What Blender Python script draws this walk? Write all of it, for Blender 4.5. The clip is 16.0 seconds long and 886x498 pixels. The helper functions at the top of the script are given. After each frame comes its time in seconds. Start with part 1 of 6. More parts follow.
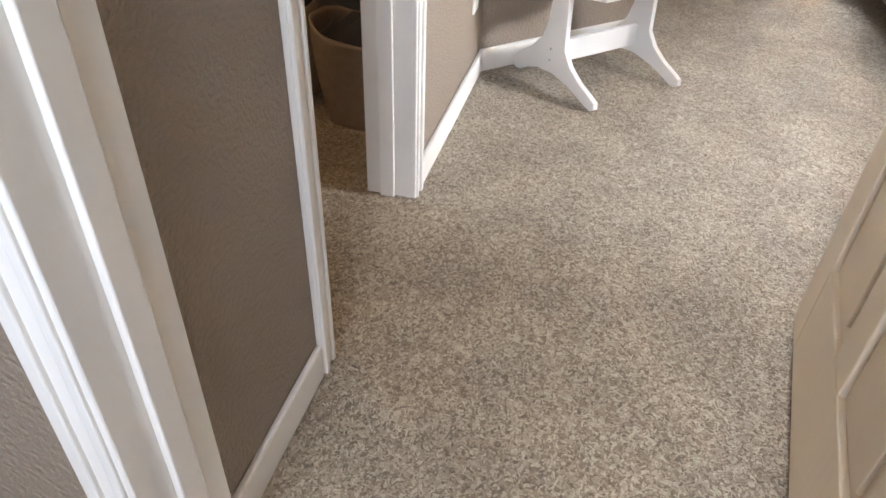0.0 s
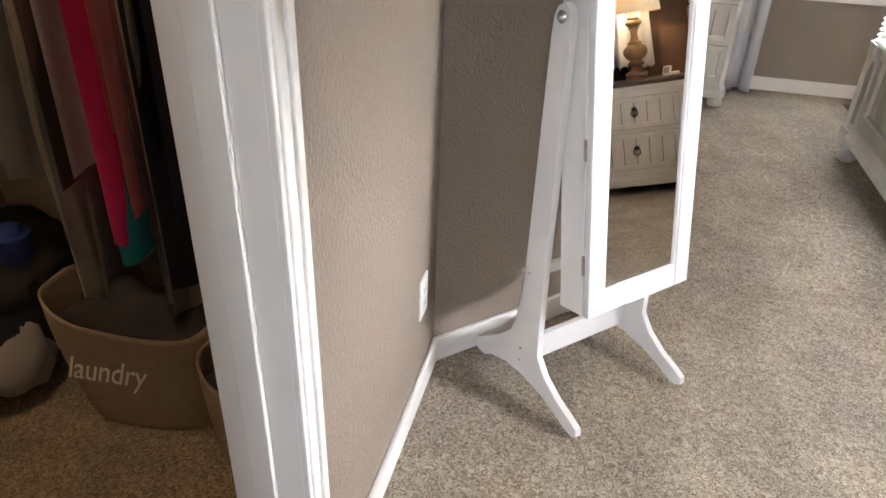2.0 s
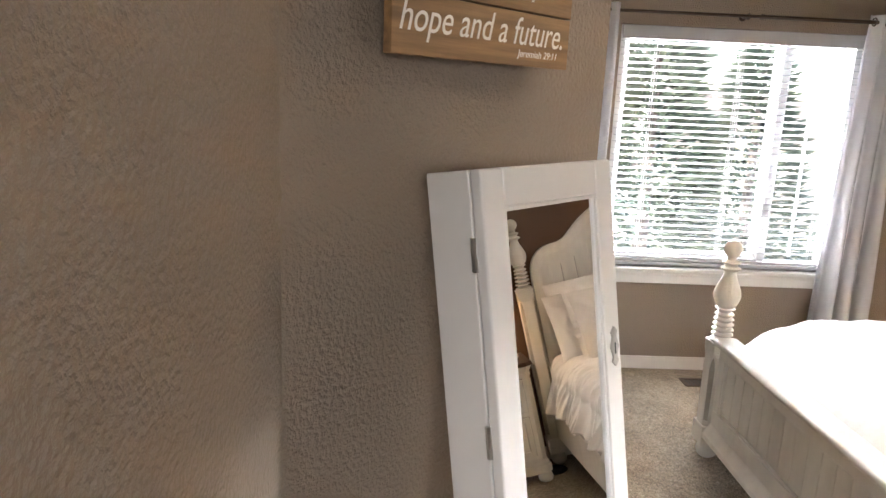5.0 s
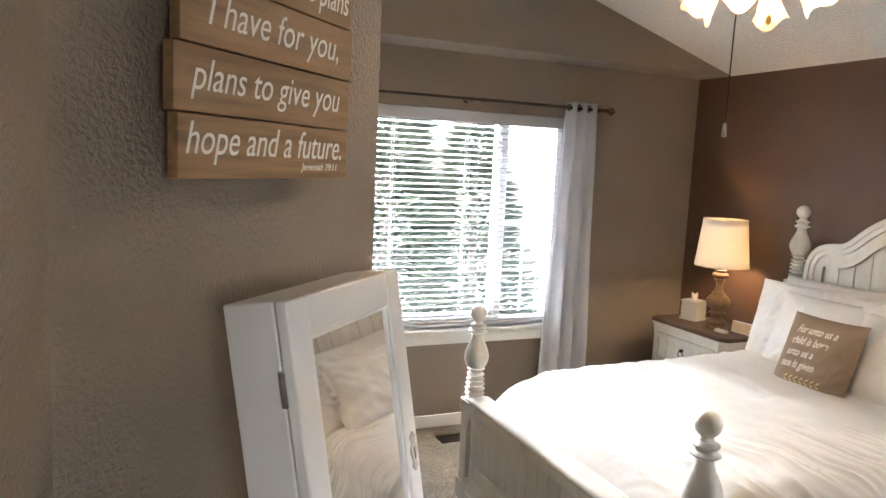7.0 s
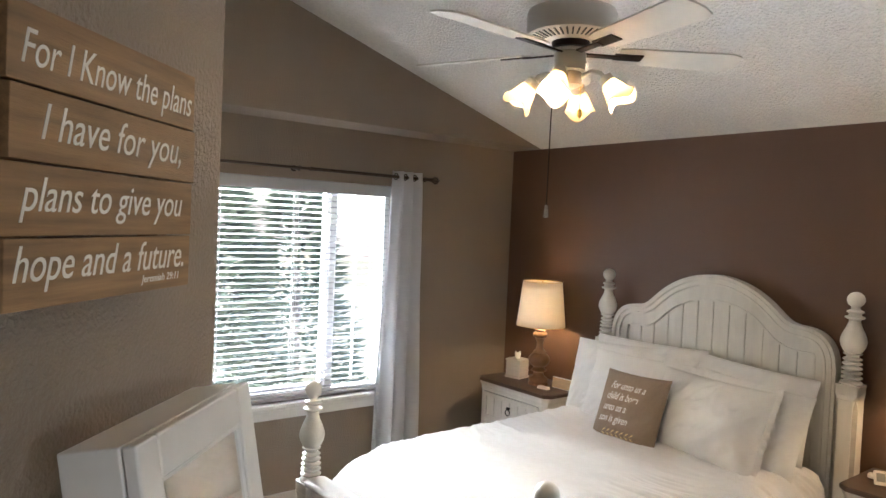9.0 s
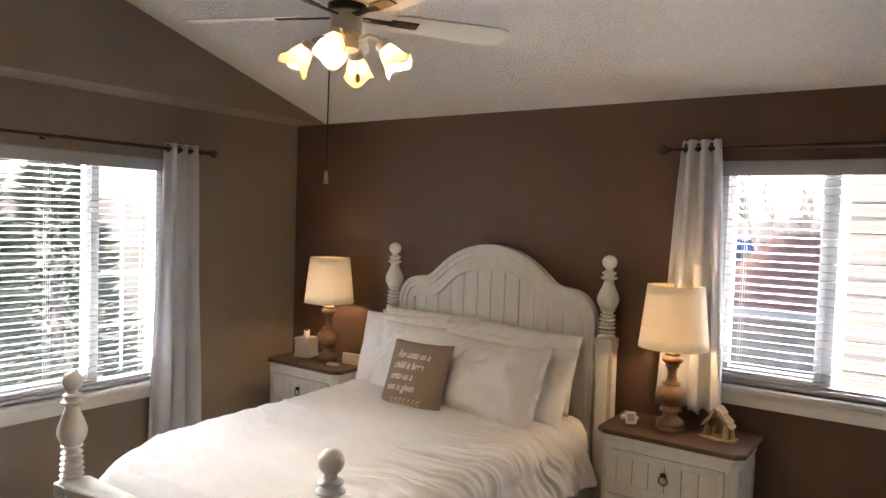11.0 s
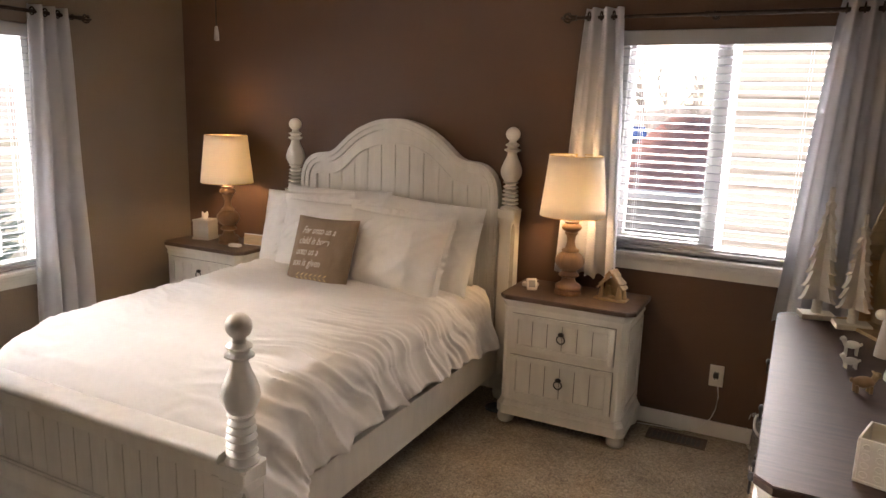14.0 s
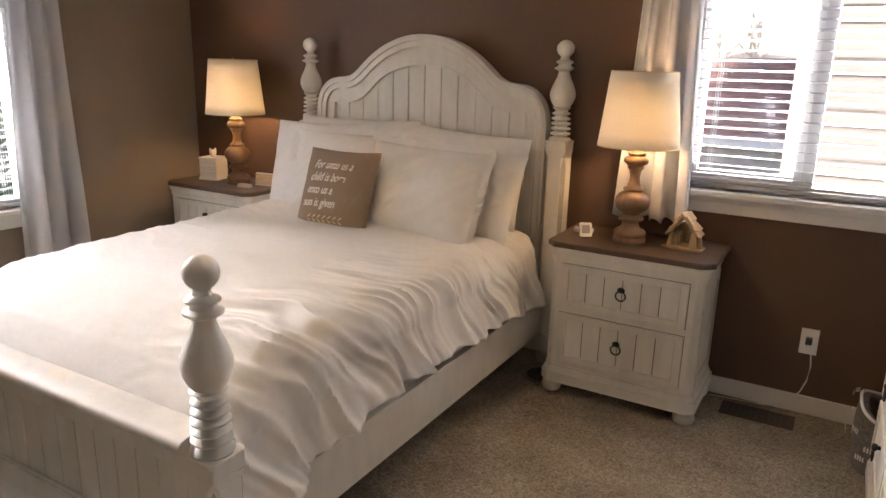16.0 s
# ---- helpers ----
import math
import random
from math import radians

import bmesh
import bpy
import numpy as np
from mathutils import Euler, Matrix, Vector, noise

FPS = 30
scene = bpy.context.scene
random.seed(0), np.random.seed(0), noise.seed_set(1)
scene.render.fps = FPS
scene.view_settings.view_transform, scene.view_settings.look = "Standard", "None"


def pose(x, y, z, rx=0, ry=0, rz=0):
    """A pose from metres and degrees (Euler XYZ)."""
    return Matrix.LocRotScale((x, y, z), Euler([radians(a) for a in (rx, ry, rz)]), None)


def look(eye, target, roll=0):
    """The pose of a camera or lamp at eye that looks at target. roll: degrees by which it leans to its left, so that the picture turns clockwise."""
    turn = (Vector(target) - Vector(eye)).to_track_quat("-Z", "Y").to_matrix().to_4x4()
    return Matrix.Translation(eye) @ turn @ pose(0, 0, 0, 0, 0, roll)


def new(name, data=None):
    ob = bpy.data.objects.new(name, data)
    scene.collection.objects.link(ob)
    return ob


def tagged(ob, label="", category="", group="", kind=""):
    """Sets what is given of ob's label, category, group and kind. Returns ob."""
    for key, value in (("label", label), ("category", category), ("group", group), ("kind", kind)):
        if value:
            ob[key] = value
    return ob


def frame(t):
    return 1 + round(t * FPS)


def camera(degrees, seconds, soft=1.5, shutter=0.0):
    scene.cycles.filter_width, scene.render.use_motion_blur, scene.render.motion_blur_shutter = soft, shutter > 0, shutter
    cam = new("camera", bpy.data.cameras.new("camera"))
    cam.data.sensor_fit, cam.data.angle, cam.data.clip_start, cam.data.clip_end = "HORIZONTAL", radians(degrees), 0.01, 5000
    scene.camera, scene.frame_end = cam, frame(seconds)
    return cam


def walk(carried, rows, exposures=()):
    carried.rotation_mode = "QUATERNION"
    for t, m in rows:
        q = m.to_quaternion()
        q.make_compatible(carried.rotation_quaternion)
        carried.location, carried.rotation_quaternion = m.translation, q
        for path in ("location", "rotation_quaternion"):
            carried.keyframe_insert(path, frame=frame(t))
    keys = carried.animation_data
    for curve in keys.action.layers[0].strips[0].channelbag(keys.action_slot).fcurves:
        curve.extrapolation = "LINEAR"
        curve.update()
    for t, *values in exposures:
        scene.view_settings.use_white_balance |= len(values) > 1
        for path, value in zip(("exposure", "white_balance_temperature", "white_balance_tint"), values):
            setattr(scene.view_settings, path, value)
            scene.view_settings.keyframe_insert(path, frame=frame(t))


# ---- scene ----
cam = camera(64.9, 16.0)
PATH = [
    (0, (5.531, 0.578, 1.061), (3.996, 0.229, -0.173), 2.4),
    (0.5, (5.297, 0.532, 1.099), (3.749, 0.207, -0.125), 2.4),
    (1, (5.062, 0.496, 1.216), (3.521, 0.148, -0.01), 1.8),
    (1.5, (4.86, 0.489, 1.274), (3.266, 0.134, 0.12), 1.9),
    (2, (4.709, 0.505, 1.344), (3.034, 0.133, 0.316), 2.3),
    (2.5, (4.572, 0.499, 1.401), (2.819, 0.111, 0.52), 2.0),
    (3, (4.474, 0.468, 1.437), (2.636, 0.123, 0.728), 2.2),
    (3.5, (4.376, 0.456, 1.497), (2.482, 0.219, 0.898), 2.6),
    (3.7, (4.321, 0.445, 1.528), (2.414, 0.253, 0.955), 2.9),
    (5.8, (4.075, 0.277, 1.674), (2.126, 0.553, 1.323), 2.4),
    (6, (4.079, 0.27, 1.686), (2.136, 0.614, 1.358), 2.6),
    (6.5, (4.065, 0.257, 1.7), (2.169, 0.832, 1.432), 2.6),
    (7, (4.059, 0.239, 1.726), (2.24, 1.034, 1.483), 2.7),
    (7.5, (4.04, 0.24, 1.753), (2.291, 1.186, 1.542), 2.3),
    (8, (4.015, 0.237, 1.783), (2.324, 1.291, 1.603), 2.5),
    (8.5, (4.021, 0.209, 1.802), (2.369, 1.331, 1.689), 2.4),
    (9, (4.019, 0.188, 1.814), (2.445, 1.42, 1.747), 2.5),
    (9.5, (4.019, 0.19, 1.802), (2.565, 1.563, 1.765), 2.4),
    (10, (4.019, 0.19, 1.781), (2.7, 1.693, 1.751), 2.4),
    (10.2, (4.021, 0.201, 1.769), (2.746, 1.741, 1.739), 2.4),
    (12.3, (4.026, 0.26, 1.725), (3.033, 1.985, 1.52), 1.7),
    (12.5, (4.004, 0.245, 1.692), (3.035, 1.981, 1.473), 1.9),
    (13, (4.0, 0.247, 1.666), (3.065, 1.994, 1.389), 1.9),
    (13.5, (3.998, 0.25, 1.656), (3.094, 2.002, 1.321), 1.9),
    (14, (4.01, 0.253, 1.656), (3.128, 2.005, 1.266), 1.8),
    (14.5, (4.005, 0.276, 1.63), (3.143, 2.029, 1.202), 1.8),
    (15, (3.964, 0.369, 1.582), (3.123, 2.123, 1.119), 1.8),
    (15.5, (3.925, 0.54, 1.533), (3.07, 2.277, 1.031), 1.7),
    (16, (3.764, 0.75, 1.47), (2.807, 2.427, 0.95), 1.5),
]
walk(cam, [(t, look(eye, target, roll)) for t, eye, target, roll in PATH],
     [(0, 2.95, 6150, 11), (1.5, 2.82, 6050, 11), (2.5, 2.8, 6200, 12), (3.7, 2.85, 6300, 12), (5.8, 2.98, 6500, 14), (6.5, 2.86, 6350, 12), (9.0, 2.5, 6050, 8), (10.5, 2.12, 6350, 11), (12.5, 2.1, 7200, 19), (16, 2.2, 6800, 17)])
# ---- end of path ----
# ---- world, sun, exposure ----
SUN_EL, SUN_AZ = radians(38), radians(150)  # azimuth clockwise from +y
world = bpy.data.worlds.new("sky")
world.use_nodes = True
scene.world = world
_n = world.node_tree.nodes
sky = _n.new("ShaderNodeTexSky")
sky.sky_type, sky.sun_disc, sky.sun_elevation, sky.sun_rotation = "NISHITA", False, SUN_EL, SUN_AZ
world.node_tree.links.new(sky.outputs[0], _n["Background"].inputs[0])
_n["Background"].inputs[1].default_value = 0.1
sun = new("sun", bpy.data.lights.new("sun", "SUN"))
sun.data.energy, sun.data.angle, sun.data.color = 2.0, radians(10), (1.0, 0.95, 0.87)
sun.matrix_world = look((0, 0, 9), (-math.sin(SUN_AZ) * 10, -math.cos(SUN_AZ) * 10, 9 - 10 * math.tan(SUN_EL)))

# skylight stand-ins outside the openings, above the line of sight


def skylight(name, place, target, w, h, watts, spread=180):
    a = bpy.data.lights.new(name, "AREA")
    a.shape, a.size, a.size_y, a.energy, a.color, a.spread = "RECTANGLE", w, h, watts, (0.97, 0.98, 1.0), radians(spread)
    new(name, a).matrix_world = look(place, target)


skylight("window_skylight", (-8.5, 2.9, 4.3), (1.5, 1.6, 1.2), 3.6, 1.3, 205, 50)
skylight("window_skylight", (3.63, 7.5, 2.95), (3.45, 0.6, 1.2), 1.9, 0.6, 52, 60)
# added lamps below the sills, standing in for light thrown up from the sunny ground
skylight("ground_bounce_lamp", (-1.6, 2.15, -0.35), (0.6, 2.15, 1.7), 2.4, 0.9, 130, 92)
skylight("ground_bounce_lamp", (3.63, 5.6, -0.1), (3.63, 3.6, 1.9), 1.8, 0.9, 60, 92)
# added lamp outside the hall's unseen end opening, standing in for daylight there
skylight("hall_daylight_lamp", (7.6, 0.5, 2.0), (5.6, 0.4, 1.0), 1.2, 1.2, 11)


# ---- materials ----
def mat(name, color, rough=0.6, metal=0.0, vary=0.12, scale=6.0, bump=0.0, bump_scale=80.0, second=None, sec_scale=3.0,
        stretch=(1, 1, 1), emit=None, strength=0.0, coat=0.0, detail=4.0, rand=0.0, bump_dist=0.01, thresh=(0.4, 0.7)):
    m = bpy.data.materials.new(name)
    m.use_nodes = True
    nt = m.node_tree
    n, l = nt.nodes, nt.links
    b = n["Principled BSDF"]
    tc = n.new("ShaderNodeTexCoord")
    mp = n.new("ShaderNodeMapping")
    mp.inputs["Scale"].default_value = stretch
    l.new(tc.outputs["Object"], mp.inputs[0])
    fine = n.new("ShaderNodeTexNoise")
    fine.inputs["Scale"].default_value, fine.inputs["Detail"].default_value = scale, detail
    l.new(mp.outputs[0], fine.inputs["Vector"])
    ramp = n.new("ShaderNodeMapRange")
    ramp.inputs["From Min"].default_value, ramp.inputs["From Max"].default_value = 0.3, 0.7
    ramp.inputs["To Min"].default_value, ramp.inputs["To Max"].default_value = 1 - vary, 1 + vary
    l.new(fine.outputs[0], ramp.inputs["Value"])
    mul = n.new("ShaderNodeVectorMath")
    mul.operation = "SCALE"
    mul.inputs[0].default_value = color
    l.new(ramp.outputs[0], mul.inputs["Scale"])
    out = mul.outputs[0]
    if second:
        big = n.new("ShaderNodeTexNoise")
        big.inputs["Scale"].default_value, big.inputs["Detail"].default_value = sec_scale, 6
        l.new(mp.outputs[0], big.inputs["Vector"])
        r2 = n.new("ShaderNodeMapRange")
        r2.inputs["From Min"].default_value, r2.inputs["From Max"].default_value = thresh
        l.new(big.outputs[0], r2.inputs["Value"])
        mix = n.new("ShaderNodeMix")
        mix.data_type = "RGBA"
        l.new(r2.outputs[0], mix.inputs["Factor"])
        l.new(out, mix.inputs["A"])
        mix.inputs["B"].default_value = (*second, 1)
        out = mix.outputs["Result"]
    if rand:
        oi = n.new("ShaderNodeObjectInfo")
        r3 = n.new("ShaderNodeMapRange")
        r3.inputs["To Min"].default_value, r3.inputs["To Max"].default_value = 1 - rand, 1 + rand
        l.new(oi.outputs["Random"], r3.inputs["Value"])
        m3 = n.new("ShaderNodeVectorMath")
        m3.operation = "SCALE"
        l.new(out, m3.inputs[0])
        l.new(r3.outputs[0], m3.inputs["Scale"])
        out = m3.outputs[0]
    l.new(out, b.inputs["Base Color"])
    rr = n.new("ShaderNodeMapRange")
    rr.inputs["To Min"].default_value, rr.inputs["To Max"].default_value = max(0.02, rough - 0.08), min(1, rough + 0.08)
    l.new(fine.outputs[0], rr.inputs["Value"])
    l.new(rr.outputs[0], b.inputs["Roughness"])
    b.inputs["Metallic"].default_value = metal
    b.inputs["Coat Weight"].default_value = coat
    if bump:
        bn = n.new("ShaderNodeTexNoise")
        bn.inputs["Scale"].default_value, bn.inputs["Detail"].default_value = bump_scale, 3
        l.new(mp.outputs[0], bn.inputs["Vector"])
        bp = n.new("ShaderNodeBump")
        bp.inputs["Strength"].default_value, bp.inputs["Distance"].default_value = bump, bump_dist
        l.new(bn.outputs[0], bp.inputs["Height"])
        l.new(bp.outputs[0], b.inputs["Normal"])
    if emit:
        b.inputs["Emission Color"].default_value = (*emit, 1)
        b.inputs["Emission Strength"].default_value = strength
    return m


def glass_mat(name, rough=0.0, tint=(1, 1, 1)):
    m = bpy.data.materials.new(name)
    m.use_nodes = True
    n, l = m.node_tree.nodes, m.node_tree.links
    n.remove(n["Principled BSDF"])
    tr, gl, fr, mx = (n.new("ShaderNode" + k) for k in ("BsdfTransparent", "BsdfGlossy", "Fresnel", "MixShader"))
    tr.inputs[0].default_value = (*tint, 1)
    gl.inputs["Roughness"].default_value = rough
    fr.inputs[0].default_value = 1.45
    l.new(fr.outputs[0], mx.inputs[0])
    l.new(tr.outputs[0], mx.inputs[1])
    l.new(gl.outputs[0], mx.inputs[2])
    l.new(mx.outputs[0], n["Material Output"].inputs[0])
    return m


def shade_mat(name, color, amount=0.5):
    """Cloth that lets light through."""
    m = bpy.data.materials.new(name)
    m.use_nodes = True
    n, l = m.node_tree.nodes, m.node_tree.links
    b = n["Principled BSDF"]
    b.inputs["Base Color"].default_value = (*color, 1)
    b.inputs["Roughness"].default_value = 0.9
    tc, wv, bp = n.new("ShaderNodeTexCoord"), n.new("ShaderNodeTexNoise"), n.new("ShaderNodeBump")
    wv.inputs["Scale"].default_value = 350
    bp.inputs["Strength"].default_value, bp.inputs["Distance"].default_value = 0.25, 0.002
    l.new(tc.outputs["Object"], wv.inputs["Vector"])
    l.new(wv.outputs[0], bp.inputs["Height"])
    l.new(bp.outputs[0], b.inputs["Normal"])
    t, mx = n.new("ShaderNodeBsdfTranslucent"), n.new("ShaderNodeMixShader")
    t.inputs[0].default_value = (*color, 1)
    mx.inputs[0].default_value = amount
    l.new(b.outputs[0], mx.inputs[1])
    l.new(t.outputs[0], mx.inputs[2])
    l.new(mx.outputs[0], n["Material Output"].inputs[0])
    return m


def carpet_mat():
    m = bpy.data.materials.new("carpet pile")
    m.use_nodes = True
    n, l = m.node_tree.nodes, m.node_tree.links
    b = n["Principled BSDF"]
    tc = n.new("ShaderNodeTexCoord")
    v = n.new("ShaderNodeTexVoronoi")
    v.inputs["Scale"].default_value = 190
    warp = n.new("ShaderNodeTexNoise")
    warp.inputs["Scale"].default_value = 60
    ad = n.new("ShaderNodeVectorMath")
    ad.operation = "MULTIPLY_ADD"
    ad.inputs[1].default_value = (0.03, 0.03, 0.03)
    l.new(tc.outputs["Object"], warp.inputs["Vector"])
    l.new(warp.outputs["Color"], ad.inputs[0])
    l.new(tc.outputs["Object"], ad.inputs[2])
    l.new(ad.outputs[0], v.inputs["Vector"])
    ramp = n.new("ShaderNodeValToRGB")
    e = ramp.color_ramp.elements
    e[0].position, e[0].color = 0.0, (0.15, 0.113, 0.076, 1)
    e[1].position, e[1].color = 1.0, (0.50, 0.43, 0.32, 1)
    k = e.new(0.35)
    k.color = (0.27, 0.216, 0.152, 1)
    k = e.new(0.7)
    k.color = (0.37, 0.305, 0.218, 1)
    sep = n.new("ShaderNodeSeparateColor")
    l.new(v.outputs["Color"], sep.inputs[0])
    l.new(sep.outputs[0], ramp.inputs[0])
    big = n.new("ShaderNodeTexNoise")
    big.inputs["Scale"].default_value, big.inputs["Detail"].default_value = 5, 5
    l.new(tc.outputs["Object"], big.inputs["Vector"])
    mr = n.new("ShaderNodeMapRange")
    mr.inputs["From Min"].default_value, mr.inputs["From Max"].default_value = 0.35, 0.65
    mr.inputs["To Min"].default_value, mr.inputs["To Max"].default_value = 0.82, 1.12
    l.new(big.outputs[0], mr.inputs["Value"])
    sc = n.new("ShaderNodeVectorMath")
    sc.operation = "SCALE"
    l.new(ramp.outputs[0], sc.inputs[0])
    l.new(mr.outputs[0], sc.inputs["Scale"])
    l.new(sc.outputs[0], b.inputs["Base Color"])
    b.inputs["Roughness"].default_value = 0.95
    b.inputs["Sheen Weight"].default_value = 0.15
    bn = n.new("ShaderNodeTexNoise")
    bn.inputs["Scale"].default_value, bn.inputs["Detail"].default_value = 220, 3
    l.new(tc.outputs["Object"], bn.inputs["Vector"])
    bp, bp2 = n.new("ShaderNodeBump"), n.new("ShaderNodeBump")
    bp.inputs["Strength"].default_value, bp.inputs["Distance"].default_value = 0.8, 0.006
    bp2.inputs["Strength"].default_value, bp2.inputs["Distance"].default_value = 0.4, 0.02
    l.new(bn.outputs[0], bp.inputs["Height"])
    n2 = n.new("ShaderNodeTexNoise")
    n2.inputs["Scale"].default_value, n2.inputs["Detail"].default_value = 25, 3
    l.new(tc.outputs["Object"], n2.inputs["Vector"])
    l.new(n2.outputs[0], bp2.inputs["Height"])
    l.new(bp2.outputs[0], bp.inputs["Normal"])
    l.new(bp.outputs[0], b.inputs["Normal"])
    return m


M = {}
M["wall"] = mat("taupe wall paint", (0.27, 0.215, 0.165), 0.55, vary=0.04, scale=3, bump=0.9, bump_scale=120, bump_dist=0.008)
M["accent"] = mat("dark brown accent paint", (0.114, 0.060, 0.034), 0.55, vary=0.04, scale=3, bump=0.35, bump_scale=95, bump_dist=0.005)
M["ceiling"] = mat("popcorn ceiling", (0.78, 0.75, 0.70), 0.95, vary=0.06, scale=60, bump=1.0, bump_scale=75, bump_dist=0.02)
M["trim"] = mat("white trim paint", (0.78, 0.75, 0.70), 0.38, vary=0.03, scale=8, bump=0.05, bump_scale=60)
M["sill"] = mat("cream sill paint", (0.74, 0.72, 0.68), 0.4, vary=0.03, scale=8)
M["door"] = mat("cream door paint", (0.72, 0.62, 0.47), 0.38, vary=0.04, scale=5, bump=0.1, bump_scale=50, stretch=(1, 1, 0.1))
M["carpet"] = carpet_mat()
M["white_wood"] = mat("antique white paint", (0.66, 0.635, 0.575), 0.45, vary=0.05, scale=22, second=(0.50, 0.465, 0.40), sec_scale=7,
                      stretch=(1, 1, 0.25), bump=0.12, bump_scale=60, rand=0.03, thresh=(0.55, 0.95))
M["lancet"] = mat("grey carving", (0.38, 0.35, 0.30), 0.5, vary=0.15, scale=20)
# dark grey plates that show in the gaps between boards and round the drawers
M["groove"] = mat("dark grey in grooves", (0.16, 0.145, 0.125), 0.7, vary=0.2)
M["dark_top"] = mat("dark stained wood top", (0.068, 0.038, 0.024), 0.36, vary=0.28, scale=14, stretch=(0.6, 9, 9), bump=0.08, bump_scale=40,
                    second=(0.098, 0.058, 0.037), sec_scale=3)
M["dresser_top"] = mat("dark brown dresser top", (0.075, 0.05, 0.038), 0.5, vary=0.25, scale=10, stretch=(8, 0.6, 8), bump=0.06, bump_scale=40)
M["dresser_top"].node_tree.nodes["Principled BSDF"].inputs["Specular IOR Level"].default_value = 0.12
M["bedding"] = mat("white cotton", (0.77, 0.755, 0.73), 0.85, vary=0.02, scale=30, bump=0.25, bump_scale=22, bump_dist=0.008)
M["pillow_tan"] = mat("tan linen", (0.30, 0.225, 0.16), 0.9, vary=0.15, scale=400, bump=0.3, bump_scale=500, bump_dist=0.002)
M["ink"] = mat("white lettering", (0.85, 0.82, 0.76), 0.7, vary=0.02)
M["gold"] = mat("pale gold lettering", (0.75, 0.58, 0.30), 0.5, metal=0.3, vary=0.05)
M["curtain"] = shade_mat("grey white curtain cloth", (0.70, 0.70, 0.72), 0.30)
M["bronze"] = mat("dark bronze", (0.06, 0.043, 0.034), 0.35, metal=0.8, vary=0.2, scale=20)
M["black_iron"] = mat("black iron", (0.03, 0.027, 0.025), 0.5, metal=0.6, vary=0.2, scale=40)
M["lamp_wood"] = mat("turned lamp wood", (0.21, 0.115, 0.058), 0.42, vary=0.3, scale=14, stretch=(3, 3, 0.8), second=(0.22, 0.13, 0.08), sec_scale=5)
M["shade"] = shade_mat("linen lamp shade", (0.82, 0.77, 0.67), 0.24)
M["bulb"] = mat("lit bulb", (1, 0.9, 0.7), 0.4, emit=(1.0, 0.68, 0.37), strength=42)
M["fan_bulb"] = mat("lit fan bulb", (1, 0.9, 0.7), 0.4, emit=(1.0, 0.74, 0.47), strength=88)
M["frosted"] = shade_mat("frosted glass", (0.84, 0.72, 0.54), 0.32)
M["fan_white"] = mat("fan cream enamel", (0.60, 0.575, 0.52), 0.35, vary=0.04)
M["blade"] = mat("fan blade", (0.66, 0.62, 0.55), 0.4, vary=0.06, scale=10)
M["mirror_frame"] = mat("white lacquer", (0.76, 0.735, 0.70), 0.32, vary=0.03, scale=8, bump=0.04)
M["mirror"] = mat("mirror silver", (0.88, 0.88, 0.87), 0.02, metal=1.0, vary=0.0)
M["mirror"].node_tree.nodes["Principled BSDF"].inputs["Roughness"].default_value = 0.0
for _l in list(M["mirror"].node_tree.nodes["Principled BSDF"].inputs["Roughness"].links):
    M["mirror"].node_tree.links.remove(_l)
M["silver"] = mat("dull silver", (0.45, 0.43, 0.40), 0.3, metal=1.0, vary=0.15, scale=30)
M["brass"] = mat("brass", (0.62, 0.47, 0.20), 0.3, metal=0.9, vary=0.15, scale=30)
M["sign_wood"] = mat("stained pine board", (0.265, 0.156, 0.070), 0.6, vary=0.35, scale=6, stretch=(0.8, 10, 12), second=(0.20, 0.11, 0.05), sec_scale=1.6,
                     bump=0.15, bump_scale=60, rand=0.14, thresh=(0.5, 0.85))
# white slats coloured grey to carry the shade of their backlit room side
M["blind"] = mat("white slat greyed for backlight", (0.43, 0.44, 0.455), 0.5, vary=0.02)
M["vinyl"] = mat("white vinyl frame", (0.80, 0.80, 0.79), 0.35, vary=0.02)
M["glass"] = glass_mat("window glass")
M["plastic"] = mat("white plastic", (0.80, 0.78, 0.74), 0.35, vary=0.02)
M["black"] = mat("black plastic", (0.02, 0.02, 0.02), 0.4, vary=0.1)
M["vent"] = mat("bronze floor register", (0.085, 0.055, 0.04), 0.45, metal=0.4, vary=0.15)
M["pale_wood"] = mat("pale carved wood", (0.50, 0.41, 0.30), 0.65, vary=0.15, scale=18, bump=0.2, bump_scale=60)
M["raw_wood"] = mat("raw olive wood", (0.40, 0.27, 0.14), 0.6, vary=0.3, scale=16, stretch=(1, 1, 0.3), bump=0.2)
M["cream_wood"] = mat("cream painted wood", (0.68, 0.64, 0.56), 0.6, vary=0.06, scale=14, bump=0.12)
M["ceramic"] = mat("cream ceramic", (0.74, 0.68, 0.57), 0.4, vary=0.04, bump=0.5, bump_scale=45, bump_dist=0.004)
M["tissue"] = mat("tissue box", (0.62, 0.60, 0.56), 0.5, vary=0.05)
M["wicker"] = mat("grey wicker", (0.27, 0.245, 0.21), 0.8, vary=0.35, scale=60, stretch=(1, 1, 3), bump=0.6, bump_scale=90)
M["bin_cloth"] = mat("grey printed bin cloth", (0.20, 0.19, 0.175), 0.9, vary=0.35, scale=45, stretch=(1, 1, 3), bump=0.2, bump_scale=200)
M["canvas"] = mat("tan canvas", (0.33, 0.255, 0.18), 0.9, vary=0.1, scale=40, bump=0.3, bump_scale=200)
M["closet_paint"] = mat("closet wall paint", (0.50, 0.45, 0.38), 0.8, vary=0.05)
